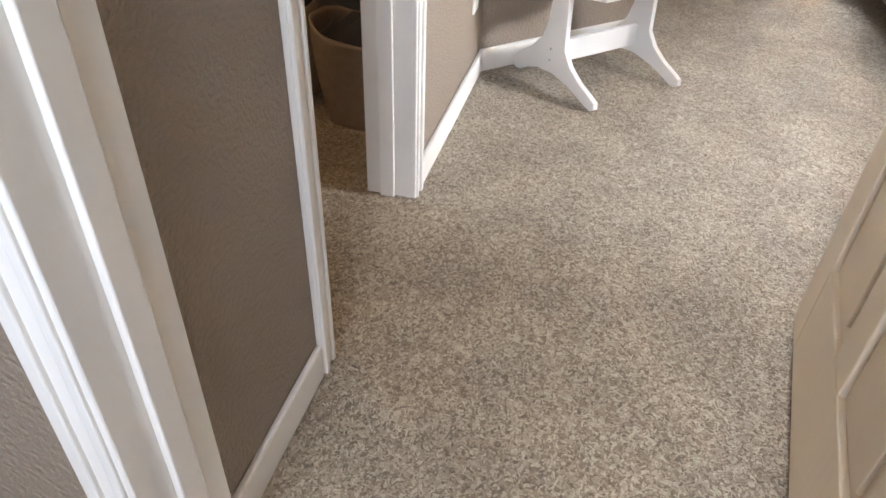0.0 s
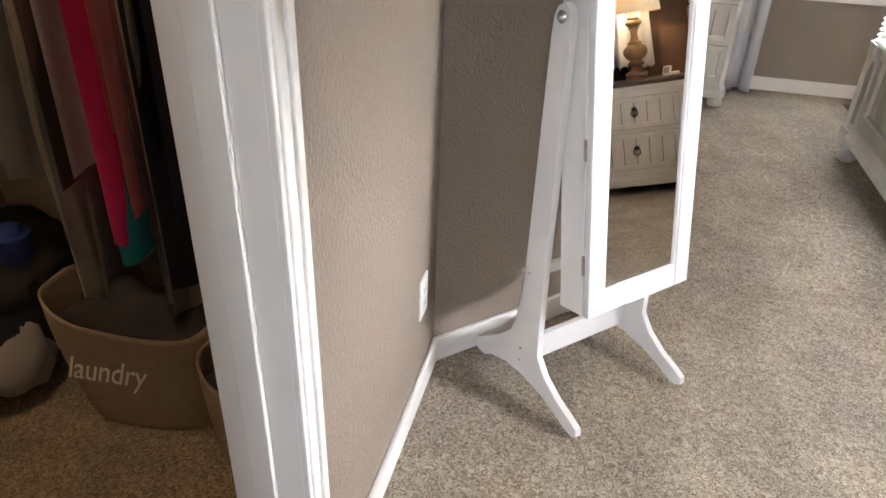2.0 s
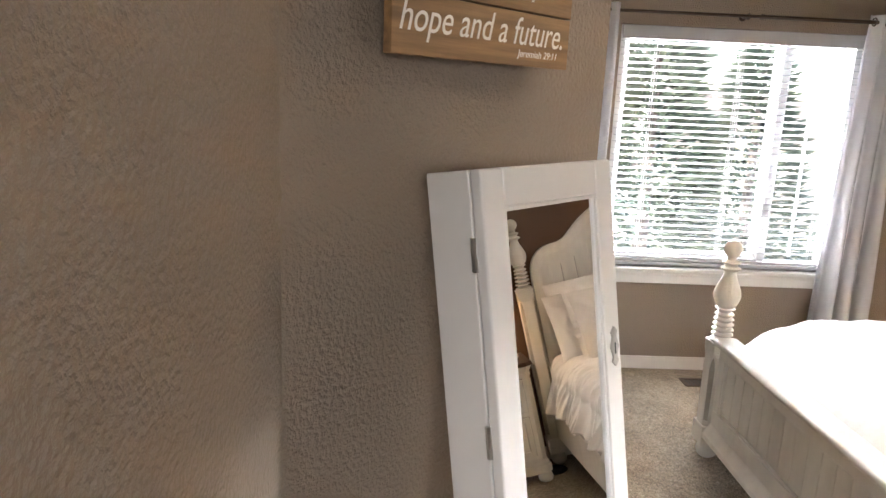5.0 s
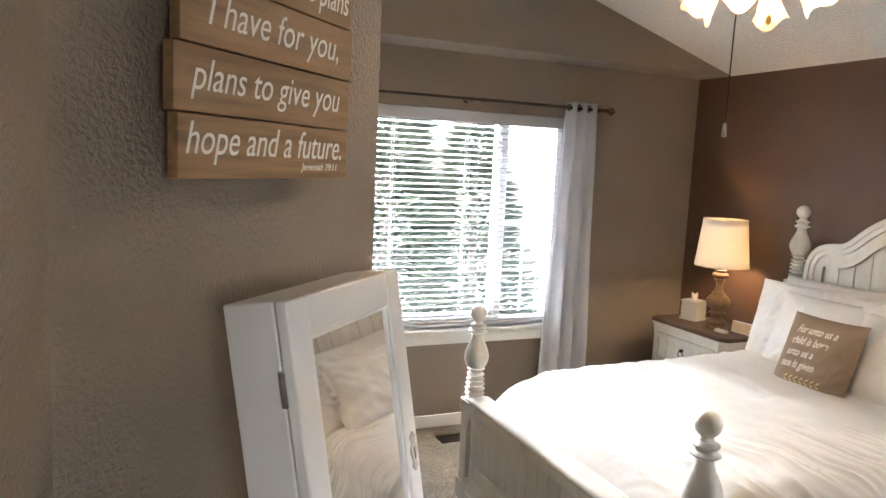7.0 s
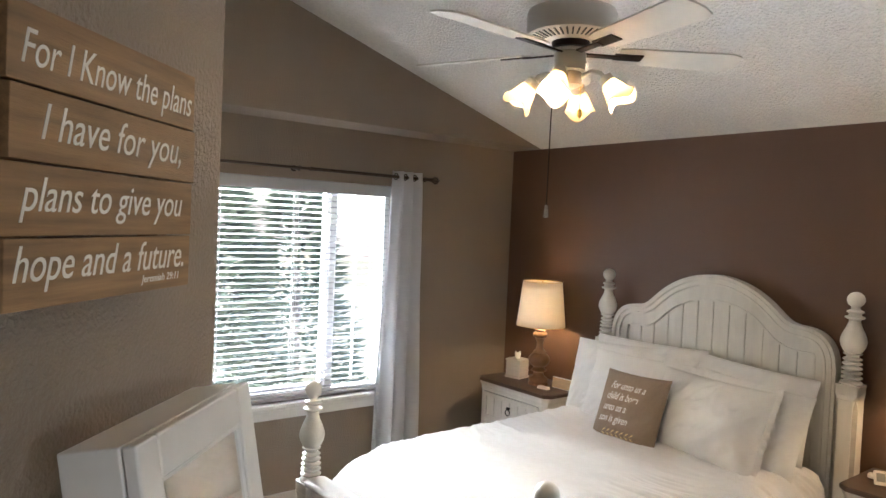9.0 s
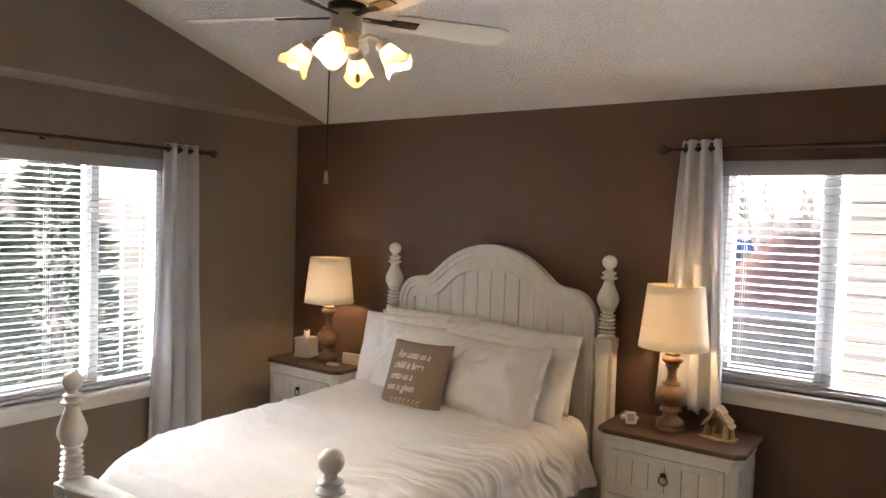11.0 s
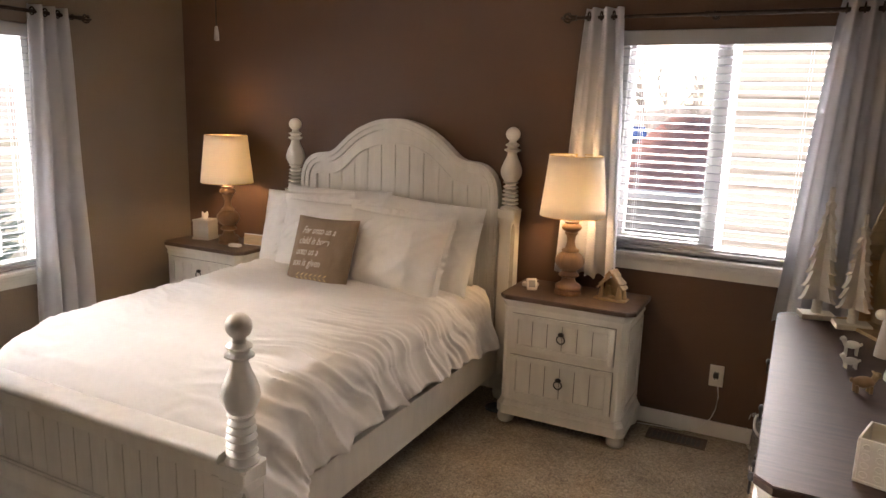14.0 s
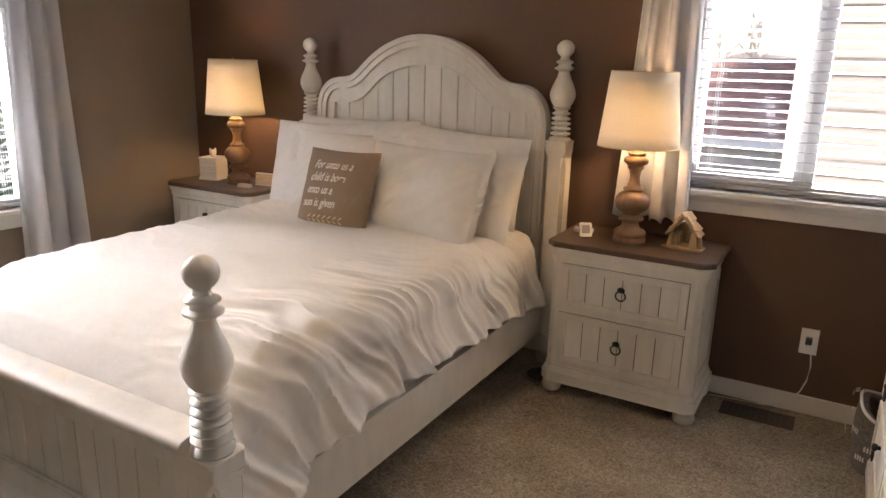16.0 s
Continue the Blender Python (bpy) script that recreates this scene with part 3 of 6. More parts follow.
def rod(label, m, length, brackets, join):
    r = thing("curtain_rod", label, "curtain rod", m, "curtain rods")
    b = bmesh.new()
    tube(b, [(0, 0, 0), (join, 0, 0)], 0.011, 14)
    part("rod_tube", b, M["bronze"], r, smooth=True)
    b = bmesh.new()
    tube(b, [(join, 0, 0), (length, 0, 0)], 0.0085, 14)
    tube(b, [(join - 0.006, 0, 0), (join + 0.012, 0, 0)], 0.0135, 14)
    part("rod_tube", b, M["bronze"], r, smooth=True)
    for x, s in ((0, -1), (length, 1)):
        b = bmesh.new()
        tube(b, [(x, 0, 0), (x + s * 0.022, 0, 0)], 0.014, 12)
        for k in range(6):
            a = math.pi * k / 3
            tube(b, [(x + s * (0.02 + 0.055 * t), 0.026 * math.sin(math.pi * t) * math.cos(a + 1.5 * t), 0.026 * math.sin(math.pi * t) * math.sin(a + 1.5 * t)) for t in (0, .15, .35, .5, .7, .88, 1)], 0.0045, 6)
        ball(b, (x + s * 0.08, 0, 0), 0.007, 8, 6)
        part("finial", b, M["bronze"], r, "twisted cage finial", smooth=True)
    for x in brackets:
        b = bmesh.new()
        tube(b, [(x, -0.078, 0.0), (x, 0, -0.013)], 0.006, 8)
        tube(b, [(x, -0.078, 0.0), (x, -0.086, 0.0)], 0.02, 12)
        torus(b, (x, 0, 0), 0.014, 0.003, "x", 14, 6)
        part("bracket", b, M["bronze"], r, smooth=True)


R1 = Matrix.Translation((0.09, 3.12, 2.13)) @ Euler((0, 0, radians(-90))).to_matrix().to_4x4()
rod("dark bronze curtain rod over the wide window", R1, 1.96, (0.04, 1.0, 1.90), 0.92)
curtain("grey white grommet curtain hanging to the carpet beside the dark corner", Matrix.Translation((0.09, 2.93, 0)) @ Euler((0, 0, radians(-90))).to_matrix().to_4x4(),
        0.23, 0.36, 2.17, 0.012, 3, shift=0.02)
curtain("grey white grommet curtain hanging beside the tall chest", Matrix.Translation((0.09, 1.245, 0)) @ Euler((0, 0, radians(-90))).to_matrix().to_4x4(),
        0.30, 0.30, 2.17, 0.012, 3, shift=-0.01)
R2 = Matrix.Translation((4.40, 3.91, 2.145)) @ Euler((0, 0, radians(180))).to_matrix().to_4x4()
rod("dark bronze curtain rod over the window by the dresser", R2, 1.50, (0.08, 0.83, 1.44), 0.86)
curtain("grey white curtain lit by the lamp behind the nightstand", Matrix.Translation((3.045, 3.91, 0)) @ Euler((0, 0, radians(180))).to_matrix().to_4x4(),
        0.19, 0.34, 2.19, 0.80, 3, shift=0.0, flare=0.02)
curtain("grey white curtain gathered behind the dresser end", Matrix.Translation((4.24, 3.91, 0)) @ Euler((0, 0, radians(180))).to_matrix().to_4x4(),
        0.28, 0.46, 2.19, 0.70, 4, shift=0.02)


# ---- bed ----
def turned(z0, k=1.0):
    """Ball topped turning of the bed posts, from z0 up."""
    p = [(0.050, 0.0), (0.053, 0.006), (0.047, 0.014), (0.032, 0.020)]
    for i, r in enumerate((0.049, 0.048, 0.047, 0.045, 0.043)):  # sharp edged discs with deep grooves between
        z = 0.024 + 0.024 * i
        p += [(0.029, z), (r - 0.006, z + 0.003), (r, z + 0.008), (r, z + 0.011), (r - 0.006, z + 0.016), (0.028, z + 0.019)]
    p += [(0.030, 0.148), (0.040, 0.153), (0.044, 0.158), (0.036, 0.163), (0.046, 0.176), (0.056, 0.198), (0.060, 0.218), (0.057, 0.240), (0.047, 0.268), (0.034, 0.296),
          (0.027, 0.318), (0.026, 0.330), (0.037, 0.336), (0.045, 0.341), (0.045, 0.347), (0.030, 0.353), (0.028, 0.362), (0.038, 0.368), (0.040, 0.373), (0.036, 0.378), (0.022, 0.384),
          (0.020, 0.393)]
    c = 0.434
    p += [(0.0405 * math.sin(a), c - 0.0405 * math.cos(a)) for a in [math.pi * i / 12 for i in range(2, 12)]] + [(0.002, c + 0.0405)]
    return [(r, z0 + z * k) for r, z in p]


def octo(h, c):
    return [(-h, -h + c), (-h + c, -h), (h - c, -h), (h, -h + c), (h, h - c), (h - c, h), (-h + c, h), (-h, h - c)]


def frustum(bm, outline, z0, z1, s0=1.0, s1=1.0, ox=0.0, oy=0.0):
    lo = [bm.verts.new((x * s0 + ox, y * s0 + oy, z0)) for x, y in outline]
    hi = [bm.verts.new((x * s1 + ox, y * s1 + oy, z1)) for x, y in outline]
    bm.faces.new(lo[::-1])
    bm.faces.new(hi)
    for i in range(len(lo)):
        j = (i + 1) % len(lo)
        bm.faces.new((lo[i], lo[j], hi[j], hi[i]))
    return bm


BX0, BX1, BY0, BY1 = 1.087, 2.592, 1.745, 3.885
bed = thing("bed", "antique white four poster bed with a beadboard footboard and arched headboard", "bed", pose(0, 0, 0))
for _x in (BX0, BX1):
    for _y, _zt, _k in ((BY0, 0.580, 1.0), (BY1, 1.125, 0.955)):
        _b = bmesh.new()
        frustum(_b, octo(0.052, 0.020), 0.075, _zt - 0.075, ox=_x, oy=_y)
        frustum(_b, octo(0.052, 0.004), _zt - 0.050, _zt - 0.012, 1.0, 1.0, _x, _y)
        _lo, _hi = octo(0.052, 0.020), octo(0.052, 0.004)
        _v0, _v1 = [_b.verts.new((p[0] + _x, p[1] + _y, _zt - 0.075)) for p in _lo], [_b.verts.new((p[0] + _x, p[1] + _y, _zt - 0.050)) for p in _hi]
        for _i in range(8):
            _b.faces.new((_v0[_i], _v0[(_i + 1) % 8], _v1[(_i + 1) % 8], _v1[_i]))
        frustum(_b, octo(0.056, 0.012), _zt - 0.012, _zt, 1.0, 1.0, _x, _y)
        frustum(_b, octo(0.056, 0.004), 0.075, 0.17, 1.02, 1.02, _x, _y)
        _p = part("bed_post", _b, M["white_wood"], bed, bevel=0.004)
        # flat grey pointed strips laid on the chamfers for the carved grooves
        for _q in (45, 135, 225, 315):
            _b = bmesh.new()
            prism(_b, [(-0.010, 0.20), (0.010, 0.20), (0.012, _zt - 0.13), (0.008, _zt - 0.095), (0.0, _zt - 0.072), (-0.008, _zt - 0.095), (-0.012, _zt - 0.13)], "y", -0.0012, 0.0)
            _g = part("carved_lancet", _b, M["lancet"], _p, "grey pointed groove")
            _g.matrix_basis = Matrix.Translation((_x, _y, 0)) @ Euler((0, 0, radians(_q))).to_matrix().to_4x4() @ Matrix.Translation((0, -0.0598, 0))
        _b = bmesh.new()
        lathe(_b, turned(_zt, _k), 28, (_x, _y))
        part("post_finial", _b, M["white_wood"], _p, "turned ball topped finial", smooth=True)
        _b = bmesh.new()
        lathe(_b, [(0.03, 0.0), (0.044, 0.012), (0.05, 0.035), (0.044, 0.058), (0.034, 0.066), (0.04, 0.075)], 20, (_x, _y))
        part("bun_foot", _b, M["white_wood"], _p, smooth=True)
# footboard
_fb = part("footboard", boxes((1.139, 2.540, 1.722, 1.768, 0.515, 0.578), (1.139, 2.540, 1.722, 1.768, 0.165, 0.262), (1.139, 1.20, 1.722, 1.768, 0.262, 0.515),
                              (2.48, 2.540, 1.722, 1.768, 0.262, 0.515)), M["white_wood"], bed, bevel=0.004)
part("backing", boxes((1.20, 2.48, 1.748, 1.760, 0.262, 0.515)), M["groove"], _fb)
_b = bmesh.new()
prism(_b, [(1.688, 0.586), (1.692, 0.578), (1.700, 0.572), (1.790, 0.572), (1.798, 0.578), (1.802, 0.586), (1.802, 0.596), (1.794, 0.606), (1.775, 0.611), (1.715, 0.611), (1.696, 0.606), (1.688, 0.596)], "x", 1.136, 2.543)
part("top_rail", _b, M["white_wood"], _fb, bevel=0.002)
_b = bmesh.new()
prism(_b, [(1.768, 0.120), (1.768, 0.19), (1.722, 0.19), (1.716, 0.178), (1.700, 0.165), (1.696, 0.150), (1.690, 0.145), (1.690, 0.120)], "x", 1.139, 2.540)
part("base_moulding", _b, M["white_wood"], _fb, bevel=0.002)
_n = 15
for _i in range(_n):
    _x0 = 1.20 + 1.28 * _i / _n
    part("board", boxes((_x0 + 0.0022, _x0 + 1.28 / _n - 0.0022, 1.7385, 1.748, 0.262, 0.515)), M["white_wood"], _fb)
part("panel_bead", boxes((1.20, 2.48, 1.728, 1.738, 0.505, 0.515), (1.20, 2.48, 1.728, 1.738, 0.262, 0.272), (1.20, 1.21, 1.728, 1.738, 0.272, 0.505), (2.47, 2.48, 1.728, 1.738, 0.272, 0.505)),
     M["white_wood"], _fb, bevel=0.003)
# headboard
HC = (BX0 + BX1) / 2
TOP = [(0.0, 1.600), (0.09, 1.592), (0.17, 1.570), (0.25, 1.535), (0.32, 1.490), (0.38, 1.440), (0.42, 1.405), (0.455, 1.385), (0.49, 1.377), (0.53, 1.374), (0.575, 1.365), (0.62, 1.342),
       (0.655, 1.305), (0.678, 1.255), (0.688, 1.19), (0.69, 1.10), (0.69, 0.40)]
INN = [(0.0, 1.452), (0.07, 1.448), (0.13, 1.438), (0.19, 1.418), (0.25, 1.388), (0.295, 1.352), (0.335, 1.315), (0.37, 1.285), (0.41, 1.262), (0.45, 1.249), (0.50, 1.243), (0.54, 1.242),
       (0.565, 1.241), (0.575, 1.238), (0.580, 1.17), (0.580, 1.08), (0.580, 0.50)]


def refine(pts, k=3):
    out = []
    P = [Vector(p) for p in pts]
    for i in range(len(P) - 1):
        a, b, c, d = P[max(i - 1, 0)], P[i], P[i + 1], P[min(i + 2, len(P) - 1)]
        if i == 0:
            a = Vector((-c.x, c.y))
        for j in range(k):
            t = j / k
            out.append(0.5 * ((2 * b) + (c - a) * t + (2 * a - 5 * b + 4 * c - d) * t * t + (3 * b - a - 3 * c + d) * t ** 3))
    return out + [P[-1]]


def full(pts):
    right = [(HC + p[0], p[1]) for p in refine(pts)]
    left = [(2 * HC - x, z) for x, z in right[1:]]
    return left[::-1] + right


def inset(pts, d):
    out = []
    for i, p in enumerate(pts):
        a, b = Vector(pts[max(i - 1, 0)]), Vector(pts[min(i + 1, len(pts) - 1)])
        t = (b - a).normalized()
        out.append((p[0] + d * t.y, p[1] - d * t.x))
    return out


def ribbon(bm, outer, inner, y0, y1):
    """Band between two lines of (x, z), from y0 to y1 deep."""
    rows = [[bm.verts.new((x, y, z)) for x, z in line] for line, y in ((outer, y0), (inner, y0), (inner, y1), (outer, y1))]
    for a, b in zip(rows, rows[1:] + rows[:1]):
        for i in range(len(a) - 1):
            bm.faces.new((a[i], a[i + 1], b[i + 1], b[i]))
    for i in (0, -1):
        bm.faces.new([r[i] for r in rows])


_out, _in = full(TOP), full(INN)
_b = bmesh.new()
ribbon(_b, _out, inset(_out, 0.016), 3.857, 3.925)
_hb = part("headboard", _b, M["white_wood"], bed, smooth=True)
for _a, _c, _y in ((0.016, 0.030, 3.850), (0.030, 0.048, 3.862), (0.048, 0.060, 3.856)):
    _b = bmesh.new()
    ribbon(_b, inset(_out, _a), inset(_out, _c), _y, 3.924)
    part("arched_moulding", _b, M["white_wood"], _hb, smooth=True)
_b = bmesh.new()
ribbon(_b, inset(_out, 0.060), _in, 3.872, 3.921)
part("arched_rail", _b, M["white_wood"], _hb)
_b = bmesh.new()
ribbon(_b, inset(_in, -0.006), inset(_in, 0.004), 3.867, 3.90)
part("panel_bead", _b, M["white_wood"], _hb, smooth=True)
_b = bmesh.new()
_pp = [p for p in _in]
prism(_b, _pp, "y", 3.899, 3.915)
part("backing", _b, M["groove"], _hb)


def inner_z(dx):
    dx = abs(dx)
    q = refine(INN)
    for a, b in zip(q, q[1:]):
        if a[0] <= dx <= b[0] and b[0] > a[0]:
            return a[1] + (b[1] - a[1]) * (dx - a[0]) / (b[0] - a[0])
    return 1.2


_e = [-0.578, -0.485, -0.39, -0.295, -0.196, -0.098, 0.0, 0.098, 0.196, 0.295, 0.39, 0.485, 0.578]
for _a, _c in zip(_e, _e[1:]):
    _ks = [_a + 0.0026 + (_c - _a - 0.0052) * i / 4 for i in range(5)]
    _b = bmesh.new()
    prism(_b, [(HC + k, inner_z(k) - 0.001) for k in _ks] + [(HC + _ks[-1], 0.50), (HC + _ks[0], 0.50)], "y", 3.889, 3.899)
    part("board", _b, M["white_wood"], _hb)
for _x in (HC - 0.295, HC + 0.295):
    part("stile", boxes((_x - 0.005, _x + 0.005, 3.882, 3.8885, 0.5, 1.348)), M["white_wood"], _hb, bevel=0.002)
for _x0, _x1 in ((2.548, 2.580), (1.098, 1.13)):
    part("side_rail", boxes((_x0, _x1, 1.797, 3.833, 0.17, 0.36)), M["white_wood"], bed, bevel=0.004)
part("slat_base", boxes((1.132, 2.546, 1.80, 3.83, 0.26, 0.30)), M["raw_wood"], bed)

mattress = thing("mattress", "white mattress on the bed under the duvet", "mattress", pose(0, 0, 0))
part("mattress_block", boxes((1.15, 2.53, 1.815, 3.84, 0.30, 0.58)), M["bedding"], mattress, bevel=0.05, seg=4)


def duvet_point(u, v):
    """u across the bed from one hem to the other, v from foot to head."""
    y = 1.80 + 1.98 * v
    s = (u - 0.5) * 2
    top = 0.585 + 0.150 * min(1, (v / 0.16)) ** 0.6 + 0.008 * v + 0.008 * math.sin(3.1 * s + 4 * v)
    half, rad = (0.715, 0.13) if s > 0 else (0.745, 0.09)
    sag = 0.035 if s > 0 else 0.008
    drop = 0.175 + 0.022 * math.sin(7 * v + 1.5) + 0.03 * max(0, v - 0.8) * 5
    drop += 0.011 * math.sin(34 * v + 3 * math.sin(9 * v)) if s > 0 else 0
    if v < 0.16:
        drop += 0.10 * min(1, (0.16 - v) / 0.10)
    total = half - rad + rad * math.pi / 2 + drop
    d = abs(s) * total
    sg = 1 if s > 0 else -1
    if d < half - rad:
        x, z, nx, nz = d, top, 0, 1
        z -= sag * (d / (half - rad)) ** 2
    elif d < half - rad + rad * math.pi / 2:
        a = (d - half + rad) / rad
        x, z, nx, nz = half - rad + rad * math.sin(a), top - sag - rad * (1 - math.cos(a)), math.sin(a), math.cos(a)
    else:
        e = d - (half - rad + rad * math.pi / 2)
        x, z, nx, nz = half + 0.06 * (e / drop), top - sag - rad - e, 1, 0.1
    edge = min(1.0, max(0.0, (d - 0.25) / 0.5))
    ft = min(1, v / 0.05) if v < 0.05 else 1
    ph = y - 0.42 * (d - 0.3) + 0.10 * noise.noise(Vector((d * 4, v * 6, 7 + sg)))
    q = Vector((d * 2.2 + y * 0.6, ph * 9.5, sg * 5.0))
    ridge = (1 - abs(noise.noise(q)) * 2.0)
    ridge2 = 1 - abs(noise.noise(Vector((d * 3.2 + y, ph * 23, 3 + sg)))) * 2
    amp = (0.026 * ridge + 0.012 * ridge2 - 0.022) * edge * (1.0 if sg > 0 else 0.35)
    amp += 0.008 * noise.noise(Vector((x * 2.5, y * 2.5, sg))) + 0.004 * noise.noise(Vector((x * 11, y * 9, 2))) * (1 - edge)
    if v > 0.97:
        amp -= 0.02 * (v - 0.97) / 0.03
    x, z = x + nx * amp, z + nz * amp
    if e_drop := (d > half - rad + rad * math.pi / 2):
        x += 0.02 * math.sin(y * 21 + 2 * math.sin(y * 5)) * (d - (half - rad + rad * math.pi / 2)) / drop
    z = z - (1 - ft) * 0.03
    return (HC + sg * x, y, z)


duvet = thing("duvet", "white wrinkled cotton duvet spread over the bed", "duvet", pose(0, 0, 0))
_c = part("duvet_cloth", surface(duvet_point, 240, 260), M["bedding"], duvet, smooth=True)
_m = _c.modifiers.new("thick", "SOLIDIFY")
_m.thickness, _m.offset = 0.012, -1


def pillow(label, m, w, h, t, seed=0, material="bedding", flange=0.0, group="bed pillows", name="pillow", crease=1.0):
    p = thing(name, label, "pillow", m, group)

    def shape(a, c):
        """Outline and thickness at a, c in -1..1."""
        k = 1 - 0.05 * (1 - c * c) * abs(a) ** 3 - 0.0
        j = 1 - 0.06 * (1 - a * a) * abs(c) ** 3
        x, z = a * w / 2 * (1 - 0.035 * (1 - c * c)), c * h / 2 * (1 - 0.05 * (1 - a * a))
        r = max(0.0, (1 - abs(a) ** 2.6)) ** 0.62 * max(0.0, (1 - abs(c) ** 2.6)) ** 0.62
        th = t / 2 * r
        n1 = noise.noise(Vector((a * 2.2 + seed, c * 2.2, seed)))
        rd = 1 - 2 * abs(noise.noise(Vector((a * 4 + seed * 3, c * 3.2 - a * 2, seed + 5))))
        return x, z, th, r, n1, rd

    def f(u, v):
        b = 2 * u - 1
        a = (2 * abs(b) - 1)
        side = 1 if b > 0 else -1
        c = 2 * v - 1
        x, z, th, r, n1, rd = shape(a, c)
        y = side * th * (1 + 0.12 * n1) + crease * r * (0.010 * rd + 0.008 * n1) * side
        return (x, -y, z)
    bm = surface(f, 112, 48)
    part("pillow_cover", bm, M[material], p, smooth=True)
    if flange:
        def g(u, v):
            a = 2 * math.pi * u
            ca, sa = math.cos(a), math.sin(a)
            q = 1 / max(abs(ca), abs(sa))
            x, z = ca * q * w / 2 * (0.97 + flange * v / w * 2), sa * q * h / 2 * (0.97 + flange * v / h * 2)
            return (x, 0.007 * v * math.sin(a * 24 + 2 * math.sin(a * 7)) + 0.004 * v, z)
        part("ruffle", surface(g, 360, 3), M[material], p, smooth=True)
    return p


def lean(x, y, z, tilt, turn=0, roll=0):
    """Pose of a pillow whose lower edge rests at the place and which leans back by tilt degrees."""
    return Matrix.Translation((x, y, z)) @ Euler((0, 0, radians(turn))).to_matrix().to_4x4() @ Euler((radians(-tilt), radians(roll), 0)).to_matrix().to_4x4()


pillow("white sleeping pillow leaning on the arched headboard", lean(1.50, 3.735, 0.955, 14, roll=-1), 0.78, 0.44, 0.15, 1)
pillow("white sleeping pillow with a plain end leaning on the headboard", lean(2.14, 3.735, 0.932, 14, roll=3), 0.69, 0.44, 0.15, 2)
pillow("white plump pillow at the window end of the row", lean(1.40, 3.58, 0.915, 18, 4, -2), 0.62, 0.50, 0.18, 7)
pillow("white ruffled pillow standing upright on the duvet", lean(1.60, 3.50, 0.90, 22, 3), 0.62, 0.46, 0.16, 3, flange=0.03)
pillow("white plump pillow at the bedside end of the row", lean(2.215, 3.60, 0.882, 20, -4, 3), 0.62, 0.43, 0.18, 4)
pillow("white ruffled pillow in front of the row", lean(2.085, 3.44, 0.88, 26, -2, 1.5), 0.64, 0.46, 0.19, 5, flange=0.03)
TP = lean(1.760, 3.262, 0.868, 23, 4, 0)
tp = pillow("small tan linen pillow with white and gold lettering", TP, 0.385, 0.42, 0.13, 6, "pillow_tan", crease=0.5)


def on_tan(co):
    a, c = max(-0.99, min(0.99, co.x / 0.1925)), max(-0.99, min(0.99, co.z / 0.21))
    r = (1 - abs(a) ** 2.6) ** 0.62 * (1 - abs(c) ** 2.6) ** 0.62
    return Vector((co.x, -0.065 * r * 1.06 - 0.0045 + co.y, co.z))


for _i, (_s, _x) in enumerate((("For unto us a", -0.115), ("child is born", -0.12), ("unto us a", -0.125), ("son is given", -0.135))):
    words("lettering", _s, 0.058, Matrix.Translation((_x, 0, 0.098 - 0.060 * _i)) @ Euler((radians(90), 0, 0)).to_matrix().to_4x4(), M["ink"], tp,
          "white script lettering", 0.66, 0.35, 0.0006, on_tan)
_b = bmesh.new()
for _i in range(7):
    _x = -0.10 + 0.028 * _i
    prism(_b, [(_x, -0.135), (_x + 0.016, -0.128), (_x + 0.024, -0.118), (_x + 0.012, -0.122)], "y", -0.001, 0.0)
    prism(_b, [(_x, -0.137), (_x + 0.016, -0.144), (_x + 0.024, -0.152), (_x + 0.012, -0.149)], "y", -0.001, 0.0)
for _v in _b.verts:
    _v.co = on_tan(_v.co)
part("leaf_print", _b, M["gold"], tp, "pale gold leaf print")


# ---- cabinets ----
def chamfer(w, d, c, back=True):
    """Outline with cut front corners; y runs to the back."""
    return [(-w / 2, -d / 2 + c), (-w / 2 + c, -d / 2), (w / 2 - c, -d / 2), (w / 2, -d / 2 + c), (w / 2, d / 2), (-w / 2, d / 2)]


def drawer(parent, x0, x1, y, z0, z1, boards, pulls):
    dr = part("drawer", boxes((x0, x0 + 0.032, y, y + 0.018, z0, z1), (x1 - 0.032, x1, y, y + 0.018, z0, z1), (x0 + 0.032, x1 - 0.032, y, y + 0.018, z0, z0 + 0.030),
                              (x0 + 0.032, x1 - 0.032, y, y + 0.018, z1 - 0.030, z1), (x0 + 0.032, x1 - 0.032, y + 0.013, y + 0.018, z0 + 0.030, z1 - 0.030)),
              M["white_wood"], parent, bevel=0.003)
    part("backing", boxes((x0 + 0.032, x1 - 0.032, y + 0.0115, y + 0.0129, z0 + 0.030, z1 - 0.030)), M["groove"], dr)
    n, a, c = boards, x0 + 0.032, x1 - 0.032
    for i in range(n):
        p, q = a + (c - a) * i / n, a + (c - a) * (i + 1) / n
        part("board", boxes((p + 0.0024, q - 0.0024, y + 0.007, y + 0.0114, z0 + 0.030, z1 - 0.030)), M["white_wood"], dr)
    zc = (z0 + z1) / 2 + 0.012
    for px in pulls:
        b = bmesh.new()
        ball(b, (px, y - 0.010, zc + 0.014), (0.017, 0.010, 0.012), 12, 8)
        tube(b, [(px, y + 0.008, zc + 0.014), (px, y - 0.008, zc + 0.014)], 0.007, 10)
        torus(b, (px, y - 0.012, zc - 0.012), 0.021, 0.0035, "y", 22, 7)
        part("ring_pull", b, M["black_iron"], dr, "black iron ring pull", smooth=True)
    return dr


